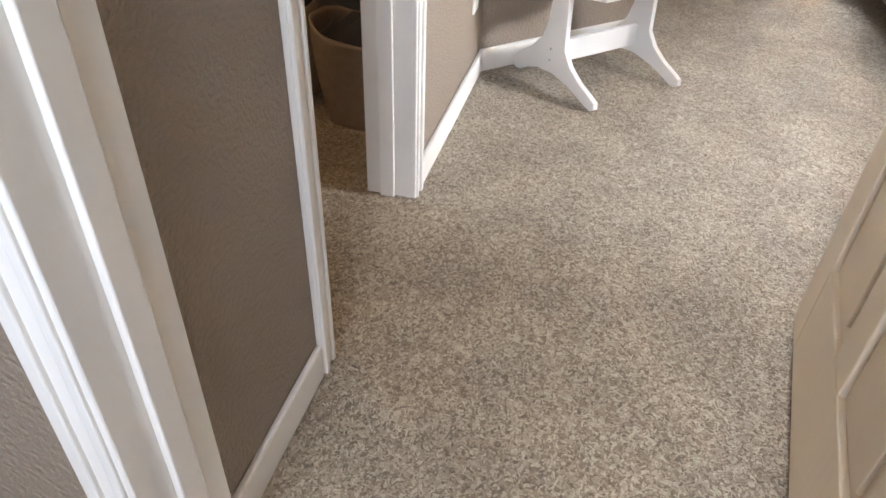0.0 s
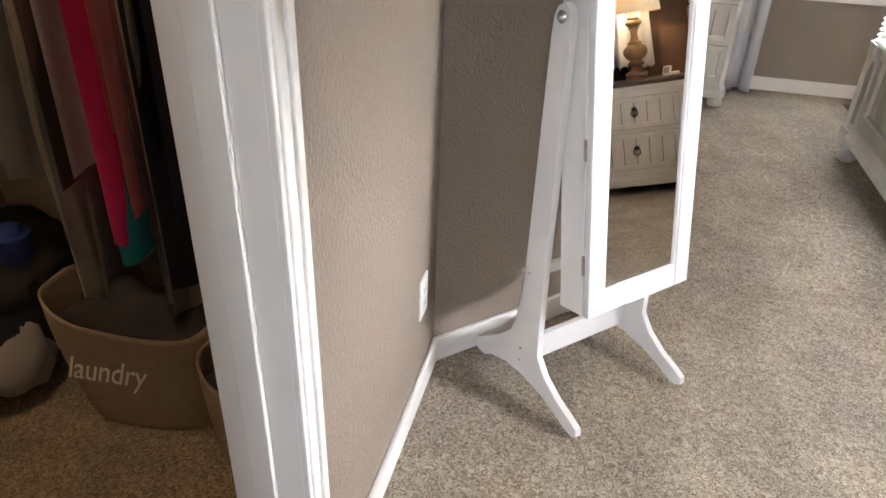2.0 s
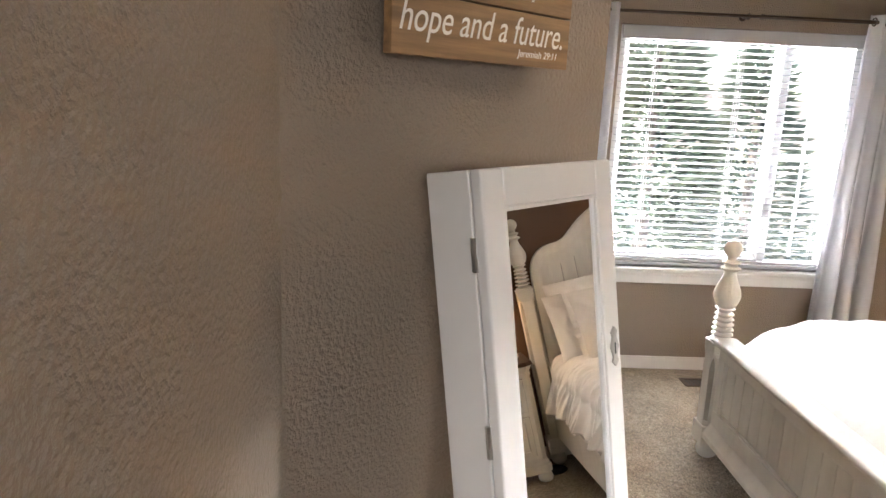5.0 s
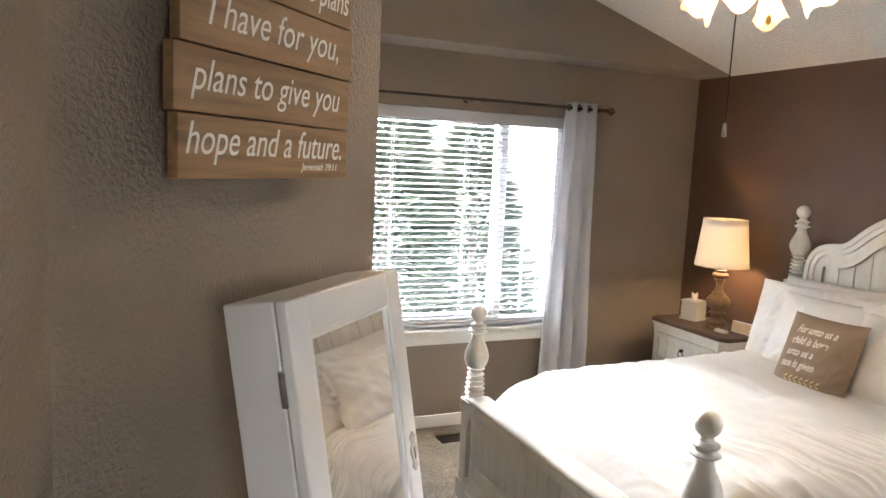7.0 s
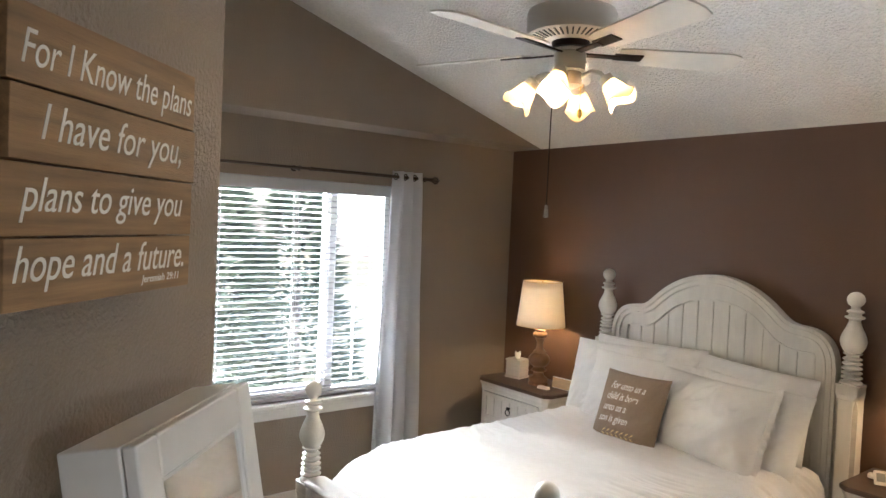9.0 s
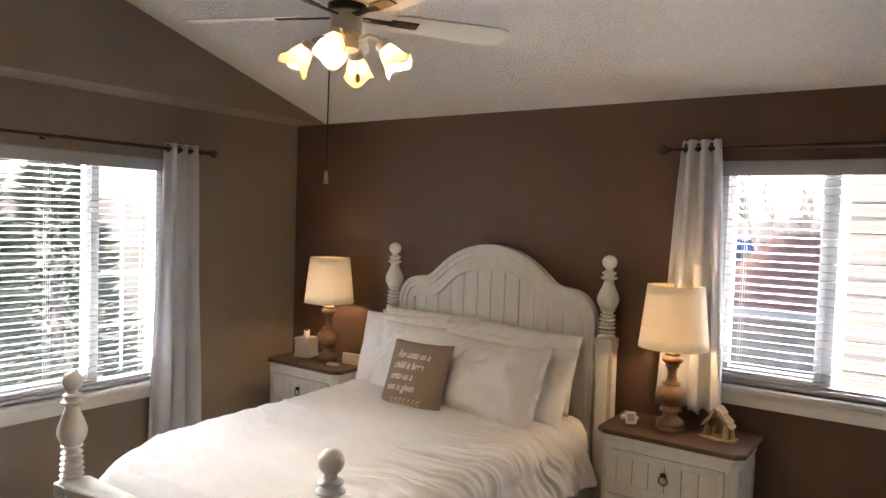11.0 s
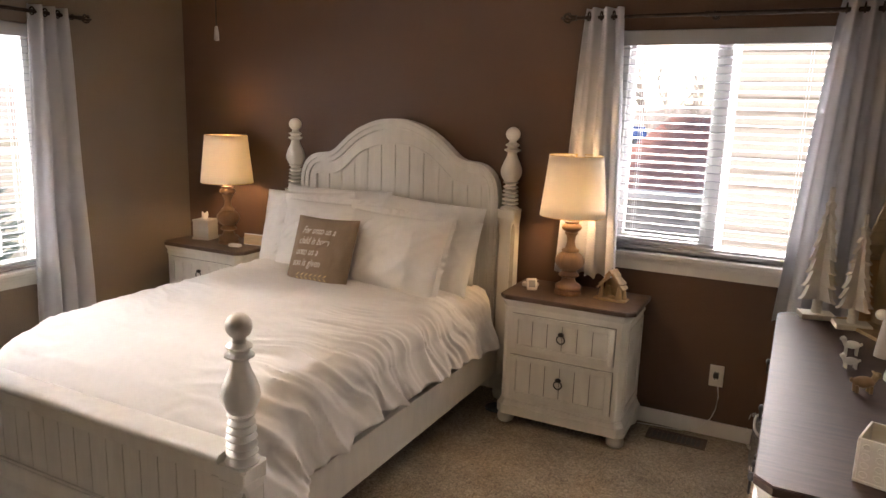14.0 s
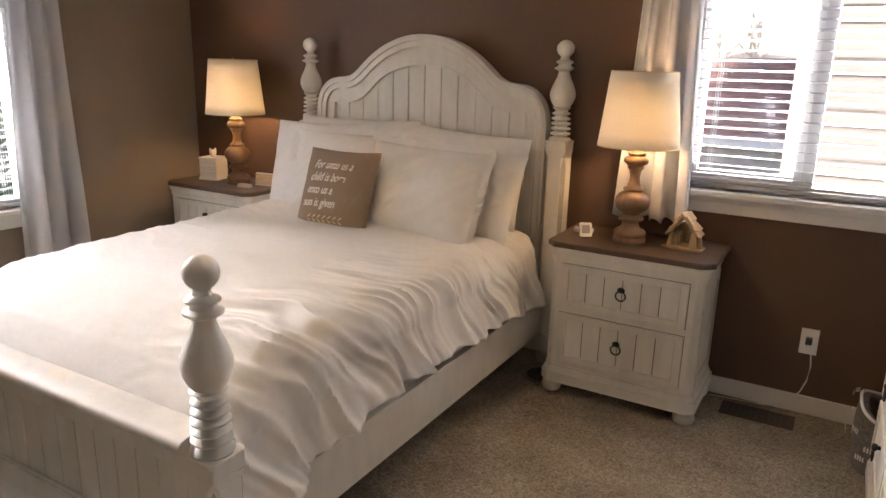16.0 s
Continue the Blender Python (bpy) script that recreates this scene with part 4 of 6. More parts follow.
def cabinet(name, label, category, m, w, d, h, top_mat, rows, group="", side_panel=True):
    """rows: list of (z0, z1, [(x0, x1, boards, pulls)])."""
    c = thing(name, label, category, m, group)
    b = bmesh.new()
    o = chamfer(w - 0.06, d - 0.03, 0.028)
    frustum(b, o, 0.135, h - 0.075)
    body = part("body", b, M["white_wood"], c, bevel=0.003)
    # cove under the top
    b = bmesh.new()
    frustum(b, chamfer(w - 0.055, d - 0.028, 0.03), h - 0.085, h - 0.078)
    frustum(b, chamfer(w - 0.045, d - 0.022, 0.03), h - 0.078, h - 0.066)
    frustum(b, chamfer(w - 0.052, d - 0.026, 0.03), h - 0.066, h - 0.058)
    frustum(b, chamfer(w - 0.052, d - 0.026, 0.03), h - 0.058, h - 0.032, 1.0, (w - 0.022) / (w - 0.052))
    frustum(b, chamfer(w - 0.020, d - 0.010, 0.036), h - 0.032, h - 0.024)
    part("cornice", b, M["white_wood"], body)
    b = bmesh.new()
    frustum(b, chamfer(w, d, 0.042), h - 0.024, h - 0.004)
    frustum(b, chamfer(w - 0.008, d - 0.004, 0.040), h - 0.004, h)
    part("top", b, top_mat, c, "dark stained wood top with cut corners", bevel=0.004)
    b = bmesh.new()
    frustum(b, chamfer(w - 0.050, d - 0.024, 0.03), 0.135, 0.148)
    frustum(b, chamfer(w - 0.028, d - 0.012, 0.034), 0.112, 0.135, 1.0, (w - 0.046) / (w - 0.028))
    frustum(b, chamfer(w - 0.016, d - 0.006, 0.036), 0.062, 0.112)
    part("plinth", b, M["white_wood"], body, bevel=0.003)
    for sx in (-1, 1):
        for sy in (-1, 1):
            b = bmesh.new()
            lathe(b, [(0.026, 0.0), (0.040, 0.010), (0.046, 0.028), (0.042, 0.046), (0.034, 0.056), (0.036, 0.062)], 20, (sx * (w / 2 - 0.055), sy * (d / 2 - 0.055)))
            part("bun_foot", b, M["white_wood"], c, smooth=True)
    yf = -(d - 0.03) / 2
    for z0, z1, ds in rows:
        for x0, x1, n, pulls in ds:
            part("reveal", boxes((x0 - 0.0025, x1 + 0.0025, yf - 0.0008, yf + 0.004, z0 - 0.0025, z1 + 0.0025)), M["groove"], body)
            drawer(c, x0, x1, yf - 0.012, z0, z1, n, pulls)
    if side_panel:
        for s in (-1, 1):
            xs = s * (w - 0.06) / 2
            f = []
            y0, y1, z0, z1 = yf + 0.045, (d - 0.03) / 2 - 0.02, 0.165, h - 0.10
            x0, x1 = sorted((xs, xs + s * 0.006))
            f = [(x0, x1, y0, y0 + 0.035, z0, z1), (x0, x1, y1 - 0.035, y1, z0, z1), (x0, x1, y0 + 0.035, y1 - 0.035, z0, z0 + 0.04), (x0, x1, y0 + 0.035, y1 - 0.035, z1 - 0.04, z1)]
            part("side_frame", boxes(*f), M["white_wood"], body, bevel=0.002)
    return c


NSW, NSD, NSH = 0.71, 0.42, 0.722
_rows = [(0.435, 0.628, [(-0.27, 0.27, 6, (0.0,))]), (0.172, 0.402, [(-0.27, 0.27, 6, (0.0,))])]
cabinet("nightstand", "antique white two drawer nightstand with dark top beside dark corner", "nightstand", pose(0.535, 3.765, 0), NSW, NSD, NSH, M["dark_top"], _rows, "nightstands")
cabinet("nightstand", "antique white two drawer nightstand with dark top under curtain", "nightstand", pose(3.035, 3.765, 0), NSW, NSD, NSH, M["dark_top"], _rows, "nightstands")
_L = 1.65
_rows = []
for _z0, _z1 in ((0.60, 0.765), (0.39, 0.57), (0.172, 0.36)):
    _rows.append((_z0, _z1, [(-_L / 2 + 0.06 + _k * (_L - 0.10) / 3, -_L / 2 + 0.03 + (_k + 1) * (_L - 0.10) / 3, 6, (-_L / 2 + 0.045 + (_k + 0.5) * (_L - 0.10) / 3,)) for _k in range(3)]))
cabinet("dresser", "long antique white dresser with dark brown top of carved figures", "dresser", pose(4.238, 2.70, 0, 0, 0, -90), _L, 0.478, 0.85, M["dresser_top"], _rows)
_rows = [(0.16 + 0.225 * _k, 0.36 + 0.225 * _k, [(-0.26, 0.26, 6, (0.0,))]) for _k in range(5)]
cabinet("chest_of_drawers", "tall antique white chest of drawers with dark top beside curtain", "chest of drawers", pose(0.265, 0.90, 0, 0, 0, 90), 0.64, 0.48, 1.37, M["dark_top"], _rows)


# ---- table lamps ----
def table_lamp(label, m):
    lp = thing("table_lamp", label, "table lamp", m, "bedside lamps")
    b = bmesh.new()
    lathe(b, [(0.070, 0.0), (0.072, 0.010), (0.068, 0.018), (0.064, 0.022), (0.068, 0.030), (0.070, 0.040), (0.062, 0.052), (0.044, 0.058), (0.038, 0.070), (0.034, 0.082), (0.036, 0.090),
              (0.052, 0.096), (0.054, 0.104), (0.046, 0.112), (0.038, 0.122), (0.040, 0.128), (0.052, 0.134), (0.068, 0.150), (0.077, 0.172), (0.074, 0.194), (0.060, 0.212),
              (0.044, 0.222), (0.040, 0.228), (0.046, 0.232), (0.044, 0.238), (0.030, 0.244), (0.024, 0.262), (0.021, 0.285), (0.025, 0.310), (0.034, 0.322), (0.036, 0.328),
              (0.032, 0.332), (0.036, 0.336), (0.050, 0.346), (0.053, 0.358), (0.046, 0.370), (0.034, 0.376), (0.036, 0.382), (0.040, 0.388), (0.024, 0.396), (0.018, 0.408), (0.006, 0.410)], 32)
    part("lamp_base", b, M["lamp_wood"], lp, "turned brown wood base", smooth=True)
    b = bmesh.new()
    tube(b, [(0, 0, 0.40), (0, 0, 0.47)], 0.011, 12)
    part("socket", b, M["brass"], lp, smooth=True)
    b = surface(lambda u, v: ((0.172 - 0.034 * v) * math.cos(2 * math.pi * u), (0.172 - 0.034 * v) * math.sin(2 * math.pi * u), 0.415 + 0.315 * v), 48, 6, True)
    sh = part("shade", b, M["shade"], lp, "cream linen drum shade", smooth=True)
    md = sh.modifiers.new("thick", "SOLIDIFY")
    md.thickness = 0.0015
    b = bmesh.new()
    torus(b, (0, 0, 0.417), 0.171, 0.0022, "z", 40, 6)
    part("shade_ring", b, M["brass"], lp, smooth=True)
    b = bmesh.new()
    torus(b, (0, 0, 0.728), 0.137, 0.0022, "z", 40, 6)
    for a in (0, 2.09, 4.19):
        tube(b, [(0, 0, 0.70), (0.137 * math.cos(a), 0.137 * math.sin(a), 0.726)], 0.0018, 6)
    part("shade_ring", b, M["brass"], lp, smooth=True)
    b = bmesh.new()
    tube(b, [(0, 0, 0.69), (0, 0, 0.738)], 0.004, 8)
    part("finial", b, M["brass"], lp, smooth=True)
    b = bmesh.new()
    ball(b, (0, 0, 0.515), (0.028, 0.028, 0.04))
    part("bulb", b, M["bulb"], lp, "lit warm bulb", smooth=True)
    return lp


table_lamp("lit cream shaded table lamp with turned wood base beside tissue box", pose(0.60, 3.77, NSH))
table_lamp("lit cream shaded table lamp with turned wood base before curtain", pose(2.99, 3.77, NSH))

# ---- things on the nightstands ----
tb = thing("tissue_box", "white beadboard tissue box with a tissue standing out", "tissue box", pose(0.355, 3.80, NSH, 0, 0, 12))
part("box_body", boxes((-0.066, 0.066, -0.066, 0.066, 0.0, 0.016), (-0.060, 0.060, -0.060, 0.060, 0.016, 0.128), (-0.065, 0.065, -0.065, 0.065, 0.128, 0.138)), M["tissue"], tb, bevel=0.003)
for _k in (0.05, 0.085):
    part("box_band", boxes((-0.0625, 0.0625, -0.0625, 0.0625, _k, _k + 0.006)), M["tissue"], tb, bevel=0.002)
_b = surface(lambda u, v: ((0.012 + 0.020 * v * (1.2 - v)) * math.cos(6.283 * u) * (1 + 0.3 * math.sin(12.6 * u)), (0.010 + 0.018 * v * (1.2 - v)) * math.sin(6.283 * u), 0.137 + 0.05 * v + 0.008 * math.sin(12.6 * u) * v), 24, 6, True)
part("tissue", _b, M["bedding"], tb, smooth=True)

wb = thing("wooden_tray", "small white edged box with a pale wooden front", "wooden box", pose(0.79, 3.80, NSH, -8, 0, 6))
part("box_rim", boxes((-0.085, 0.085, 0.006, 0.030, 0.0, 0.075)), M["plastic"], wb, bevel=0.004)
part("front_panel", boxes((-0.080, 0.080, 0.002, 0.0058, 0.004, 0.071)), mat("light maple veneer", (0.52, 0.38, 0.22), 0.5, vary=0.12, scale=12, stretch=(1, 8, 8)), wb)
nb = thing("notepad", "small white pad lying before the wooden box", "notepad", pose(0.72, 3.70, NSH, 0, 0, 8))
part("pad", boxes((-0.042, 0.042, -0.02, 0.02, 0.0, 0.008), (-0.040, 0.040, -0.018, 0.018, 0.008, 0.018)), M["plastic"], nb, bevel=0.002)

ck = thing("small_clock", "small white framed clock standing on the nightstand", "clock", pose(2.815, 3.70, NSH + 0.002, 0, 0, 32))
_b = bmesh.new()
prism(_b, [(-0.024, 0.0), (0.024, 0.0), (0.028, 0.004), (0.028, 0.060), (0.024, 0.064), (-0.024, 0.064), (-0.028, 0.060), (-0.028, 0.004)], "y", -0.006, 0.006)
_c = part("clock_case", _b, M["plastic"], ck, bevel=0.003)
_c.matrix_basis = pose(0, 0, 0.004, -24, 0, 0)
_c = part("clock_face", boxes((-0.018, 0.018, -0.0075, -0.0062, 0.014, 0.052)), mat("grey dial", (0.30, 0.30, 0.29), 0.3), ck)
_c.matrix_basis = pose(0, 0, 0.004, -24, 0, 0)
part("clock_stand", boxes((-0.012, 0.012, 0.008, 0.045, 0.0, 0.012)), M["plastic"], ck, bevel=0.003)
cc = thing("white_case", "small white oblong case lying behind the clock", "case", pose(2.77, 3.80, NSH, 0, 0, 10))
part("case_body", boxes((-0.045, 0.045, -0.022, 0.022, 0.0, 0.022)), M["plastic"], cc, bevel=0.008)


def nativity(m):
    nt = thing("nativity_stable", "small carved pale wood stable with standing figures", "ornament", m)
    b = bmesh.new()
    prism(b, [(-0.085, -0.04), (-0.04, -0.055), (0.05, -0.05), (0.085, -0.03), (0.08, 0.04), (-0.075, 0.045)], "z", 0.0, 0.012)
    base = part("stable_base", b, M["raw_wood"], nt, bevel=0.003)
    b = bmesh.new()
    prism(b, [(-0.055, 0.012), (0.055, 0.012), (0.050, 0.085), (0.012, 0.125), (-0.045, 0.095)], "y", 0.018, 0.032)
    part("back_wall", b, M["raw_wood"], nt, bevel=0.003)
    rng = random.Random(11)
    for i in range(4):
        for sg in (-1, 1):
            w = 0.036 - 0.004 * i
            b = bmesh.new()
            prism(b, [(-w, -0.040), (w * 0.8, -0.044), (w, -0.010), (w * 0.9, 0.036), (-w * 0.9, 0.038), (-w, 0.004)], "z", -0.0045, 0.0045)
            p = part("roof_slab", b, M["raw_wood"], nt, bevel=0.002)
            p.matrix_basis = pose(sg * (0.048 - 0.012 * i), -0.004 + rng.uniform(-0.004, 0.004), 0.088 + 0.018 * i, 0, sg * (44 + rng.uniform(-8, 8)), rng.uniform(-9, 9))
    for x in (-0.046, 0.046):
        b = bmesh.new()
        tube(b, [(x, -0.030, 0.012), (x * 1.05, -0.031, 0.05), (x * 0.95, -0.028, 0.090)], 0.006, 8, 0.0045)
        part("hut_post", b, M["raw_wood"], nt, smooth=True)
    for i, (x, y, h) in enumerate(((-0.05, -0.02, 0.075), (0.045, -0.025, 0.085), (0.062, 0.0, 0.065), (-0.02, 0.0, 0.06))):
        b = bmesh.new()
        lathe(b, [(0.017, 0.012), (0.016, 0.02), (0.010, 0.012 + h * 0.7), (0.006, 0.012 + h * 0.78), (0.010, 0.012 + h * 0.88), (0.007, 0.012 + h), (0.001, 0.014 + h)], 12, (x, y))
        part("carved_figure", b, M["raw_wood"], nt, smooth=True)
    b = bmesh.new()
    ball(b, (0.01, -0.03, 0.022), (0.024, 0.012, 0.010), 10, 6)
    part("manger", b, M["raw_wood"], nt, smooth=True)
    return nt


nativity(pose(3.225, 3.775, NSH, 0, 0, -8))


# ---- dresser things ----
def wooden_tree(label, m, h, w, tiers, material="cream_wood", layers=2):
    t = thing("wooden_tree", label, "tree ornament", m, "carved wooden trees")
    part("tree_base", boxes((-0.065, 0.065, -0.045, 0.045, 0.0, 0.022)), M[material], t, bevel=0.003)
    b = bmesh.new()
    tube(b, [(0, 0, 0.022), (0, 0, 0.15)], 0.020, 10, 0.016)
    part("tree_trunk", b, M[material], t, smooth=True)
    zs = 0.095

    def outline(off):
        r = []
        for i in range(tiers):
            z0 = zs + (h - zs) * i / tiers
            z1 = zs + (h - zs) * (i + 1) / tiers
            r.append((w / 2 * (1 - i / tiers) ** 0.9 + 0.008, z0 - 0.016 + off))
            r.append((w / 2 * (1 - i / tiers) ** 0.9 - 0.010, z0 + 0.004 + off))
            r.append((w / 2 * (1 - (i + 1) / tiers) ** 0.9 * 0.62 + 0.006, z1 - 0.008 + off))
        return r
    for k in range(layers):
        r = outline(0.0)
        l = [(-x, z + 0.006 * math.sin(5 * z * 20 + k)) for x, z in r]
        b = bmesh.new()
        pts = r + [(0, h)] + l[::-1]
        prism(b, pts, "y", -0.009, 0.009)
        p = part("branch_board", b, M[material], t, bevel=0.002)
        p.matrix_basis = pose(0, 0, 0, 0, 0, 25 + 90 * k)
    return t


DT = 0.85
wooden_tree("tall cream carved wooden tree on a square base", pose(4.145, 3.49, DT, 0, 0, 14), 0.55, 0.17, 8)
wooden_tree("smaller cream carved wooden tree on a square base", pose(4.272, 3.40, DT, 0, 0, 10), 0.46, 0.145, 8)


def stable(m):
    s = thing("wooden_stable", "large tan wooden stable with a pointed stepped roof", "ornament", m)
    b = bmesh.new()
    prism(b, [(-0.17, 0.0), (0.17, 0.0), (0.15, 0.30), (0.09, 0.46), (0.0, 0.62), (-0.09, 0.46), (-0.15, 0.30)], "y", 0.03, 0.045)
    part("back_board", b, M["raw_wood"], s, bevel=0.002)
    part("stable_floor", boxes((-0.20, 0.20, -0.09, 0.06, 0.0, 0.014)), M["raw_wood"], s, bevel=0.002)
    for sg in (-1, 1):
        for i in range(7):
            z = 0.26 + 0.052 * i
            x = sg * (0.155 - 0.022 * i)
            p = part("roof_shingle", boxes((-0.030, 0.030, -0.05, 0.048, -0.004, 0.004)), M["pale_wood"], s, bevel=0.001)
            p.matrix_basis = pose(x, 0, z, 0, sg * 62, 0)
        part("side_post", boxes((sg * 0.155 - 0.012, sg * 0.155 + 0.012, -0.05, 0.03, 0.014, 0.27)), M["raw_wood"], s, bevel=0.002)
    return s


stable(pose(4.385, 3.36, DT, 0, 0, -62))


def figurine(name, label, m, prof, material="cream_wood", head=None, extra=()):
    f = thing(name, label, "figurine", m, "carved figures on the dresser")
    b = bmesh.new()
    lathe(b, prof, 16)
    if head:
        ball(b, head[0], head[1], 12, 8)
    for c, r in extra:
        ball(b, c, r, 10, 7)
    part("figure", b, M[material], f, smooth=True)
    return f


def animal(label, m, k=1.0, material="cream_wood", ears=True):
    a = thing("sheep_figurine", label, "figurine", m, "carved figures on the dresser")
    b = bmesh.new()
    ball(b, (0, 0, 0.045 * k), (0.034 * k, 0.018 * k, 0.018 * k), 14, 9)
    ball(b, (-0.036 * k, 0, 0.068 * k), (0.014 * k, 0.010 * k, 0.011 * k), 10, 7)
    tube(b, [(-0.025 * k, 0, 0.05 * k), (-0.034 * k, 0, 0.066 * k)], 0.010 * k, 8)
    for sx in (-0.02, 0.02):
        for sy in (-0.009, 0.009):
            tube(b, [(sx * k, sy * k, 0.0), (sx * k * 1.05, sy * k, 0.036 * k)], 0.0055 * k, 7)
    if ears:
        for sy in (-1, 1):
            ball(b, (-0.030 * k, sy * 0.013 * k, 0.074 * k), (0.004 * k, 0.009 * k, 0.004 * k), 8, 5)
    ball(b, (0.036 * k, 0, 0.05 * k), (0.006 * k, 0.005 * k, 0.008 * k), 8, 5)
    part("figure", b, M[material], a, smooth=True)
    return a


animal("small cream carved standing sheep", pose(4.250, 3.02, DT, 0, 0, 8), 0.82)
animal("small cream carved resting sheep", pose(4.240, 2.86, DT - 0.009, 0, 0, 18), 0.75)
animal("brown carved donkey lying on the dresser top", pose(4.262, 2.635, DT - 0.012, 0, 0, 200), 1.0, "raw_wood")
figurine("angel_figurine", "cream carved kneeling figure in a robe", pose(4.375, 2.80, DT), [(0.045, 0), (0.044, 0.02), (0.030, 0.08), (0.017, 0.14), (0.010, 0.16), (0.004, 0.165)],
         head=((0, 0, 0.18), 0.020), extra=(((-0.02, 0.0, 0.10), (0.03, 0.014, 0.018)),))
figurine("robed_figurine", "cream carved standing figure in a long robe", pose(4.36, 3.06, DT), [(0.038, 0), (0.036, 0.03), (0.026, 0.12), (0.018, 0.17), (0.008, 0.18)],
         head=((0, 0, 0.20), 0.019), extra=(((-0.03, 0.0, 0.15), (0.022, 0.016, 0.02)),))
figurine("bundled_figurine", "cream carved low rounded figure", pose(4.375, 2.66, DT), [(0.04, 0), (0.046, 0.012), (0.036, 0.04), (0.012, 0.055)], head=((0.0, 0, 0.058), 0.012))

bx = thing("ceramic_box", "open cream ceramic box with a raised pattern on the dresser", "ceramic box", pose(4.283, 2.04, DT, 0, 0, -16))
_t = 0.006
part("box_walls", boxes((-0.068, 0.068, -0.062, 0.062, 0, 0.008), (-0.068, -0.062, -0.062, 0.062, 0.008, 0.108), (0.062, 0.068, -0.062, 0.062, 0.008, 0.108),
                        (-0.062, 0.062, -0.062, -0.056, 0.008, 0.108), (-0.062, 0.062, 0.056, 0.062, 0.008, 0.108)), M["ceramic"], bx, bevel=0.002)
for _k in range(16):
    _a, _c = (_k % 4), (_k // 4)
    _b = bmesh.new()
    torus(_b, (-0.0685, -0.042 + 0.028 * _a, 0.022 + 0.022 * _c), 0.008, 0.0018, "x", 10, 5)
    torus(_b, (-0.048 + 0.030 * _a, -0.0625, 0.022 + 0.022 * _c), 0.008, 0.0018, "y", 10, 5)
    part("raised_scroll", _b, M["ceramic"], bx, smooth=True)

# fabric bin on the carpet beyond the dresser end
def oval(a, c, z, n=36, p=3.4):
    return [(a * math.copysign(abs(math.cos(t)) ** (2 / p), math.cos(t)), c * math.copysign(abs(math.sin(t)) ** (2 / p), math.sin(t)), z) for t in [2 * math.pi * i / n for i in range(n)]]


bk = thing("fabric_bin", "grey printed fabric pet bed with white piping on the carpet", "fabric bin", pose(4.135, 3.705, 0.0))


def bin_wall(u, v):
    k = 1 + 0.06 * math.sin(math.pi * v)
    x, y, _ = oval(0.172 * k, 0.165 * k, 0, 64)[int(round(u * 64)) % 64]
    return (x, y, 0.004 + 0.226 * v + 0.016 * math.cos(4 * math.pi * u) * v)


_c = part("bin_wall", surface(bin_wall, 64, 12, True), M["bin_cloth"], bk, smooth=True)
_c.modifiers.new("thick", "SOLIDIFY").thickness = 0.028
_b = bmesh.new()
_pts = [Vector(bin_wall(i / 64, 1.0)) + Vector((0, 0, 0.003)) for i in range(65)]
tube(_b, _pts, 0.006, 7)
part("piping", _b, M["ink"], bk, "white piped rim", smooth=True)
_b = bmesh.new()
prism(_b, [(x, y) for x, y, z in oval(0.155, 0.148, 0, 24)], "z", 0.004, 0.05)
part("cushion", _b, M["bin_cloth"], bk, bevel=0.012)
_rng = random.Random(7)
for _i in range(26):
    _u, _v = _rng.random(), 0.12 + 0.2 * (_i % 5)
    _p0, _p1 = Vector(bin_wall(_u, _v)), Vector(bin_wall(_u + 0.045, _v))
    _o = Vector((_p0.x, _p0.y, 0)).normalized() * 0.0305
    _b = bmesh.new()
    for _k in range(4):
        _a = _p0.lerp(_p1, _k / 4) + _o
        _c2 = _p0.lerp(_p1, (_k + 0.6) / 4) + _o
        _vv = [_b.verts.new(p) for p in (_a, _c2, _c2 + Vector((0, 0, 0.020)), _a + Vector((0, 0, 0.020)))]
        _b.faces.new(_vv)
    part("printed_bar", _b, M["ink"], bk, "pale printed marks")

# ---- outlets, cords and floor registers ----
def outlet(label, m):
    o = thing("wall_outlet", label, "wall outlet", m, "wall outlets")
    part("cover_plate", boxes((-0.035, 0.035, -0.006, 0.0, -0.058, 0.058)), M["plastic"], o, bevel=0.002)
    for s in (-1, 1):
        part("socket_face", boxes((-0.017, 0.017, -0.0075, -0.006, s * 0.020 - 0.014, s * 0.020 + 0.014)), M["plastic"], o, bevel=0.001)
        part("slot", boxes((-0.008, -0.006, -0.0079, -0.0075, s * 0.020 - 0.004, s * 0.020 + 0.005), (0.006, 0.008, -0.0079, -0.0075, s * 0.020 - 0.004, s * 0.020 + 0.005)), M["black"], o)
    return o


outlet("white wall outlet with a black plug in it", pose(3.752, 4.0, 0.336))
outlet("white wall outlet low on the taupe closet wall", pose(3.29, 0.14, 0.325, 0, 0, 180))
pl = thing("power_plug", "black plug with a white cord hanging to the carpet", "power cord", pose(3.752, 4.0, 0.336))
part("plug", boxes((-0.014, 0.012, -0.036, -0.008, -0.006, 0.022)), M["black"], pl, bevel=0.003)
_b = bmesh.new()
tube(_b, [(0.004, -0.030, -0.004), (0.014, -0.034, -0.04), (0.022, -0.034, -0.10), (0.016, -0.03, -0.17), (-0.004, -0.03, -0.23), (-0.05, -0.035, -0.285), (-0.14, -0.04, -0.325),
          (-0.26, -0.045, -0.328), (-0.37, -0.06, -0.328)], 0.0028, 8)
part("cord", _b, M["plastic"], pl, smooth=True)
bt = thing("bottle_case", "clear plastic item on the carpet under the head of the bed", "plastic item", pose(2.66, 3.68, 0.0, 0, 0, 20))
_b = bmesh.new()
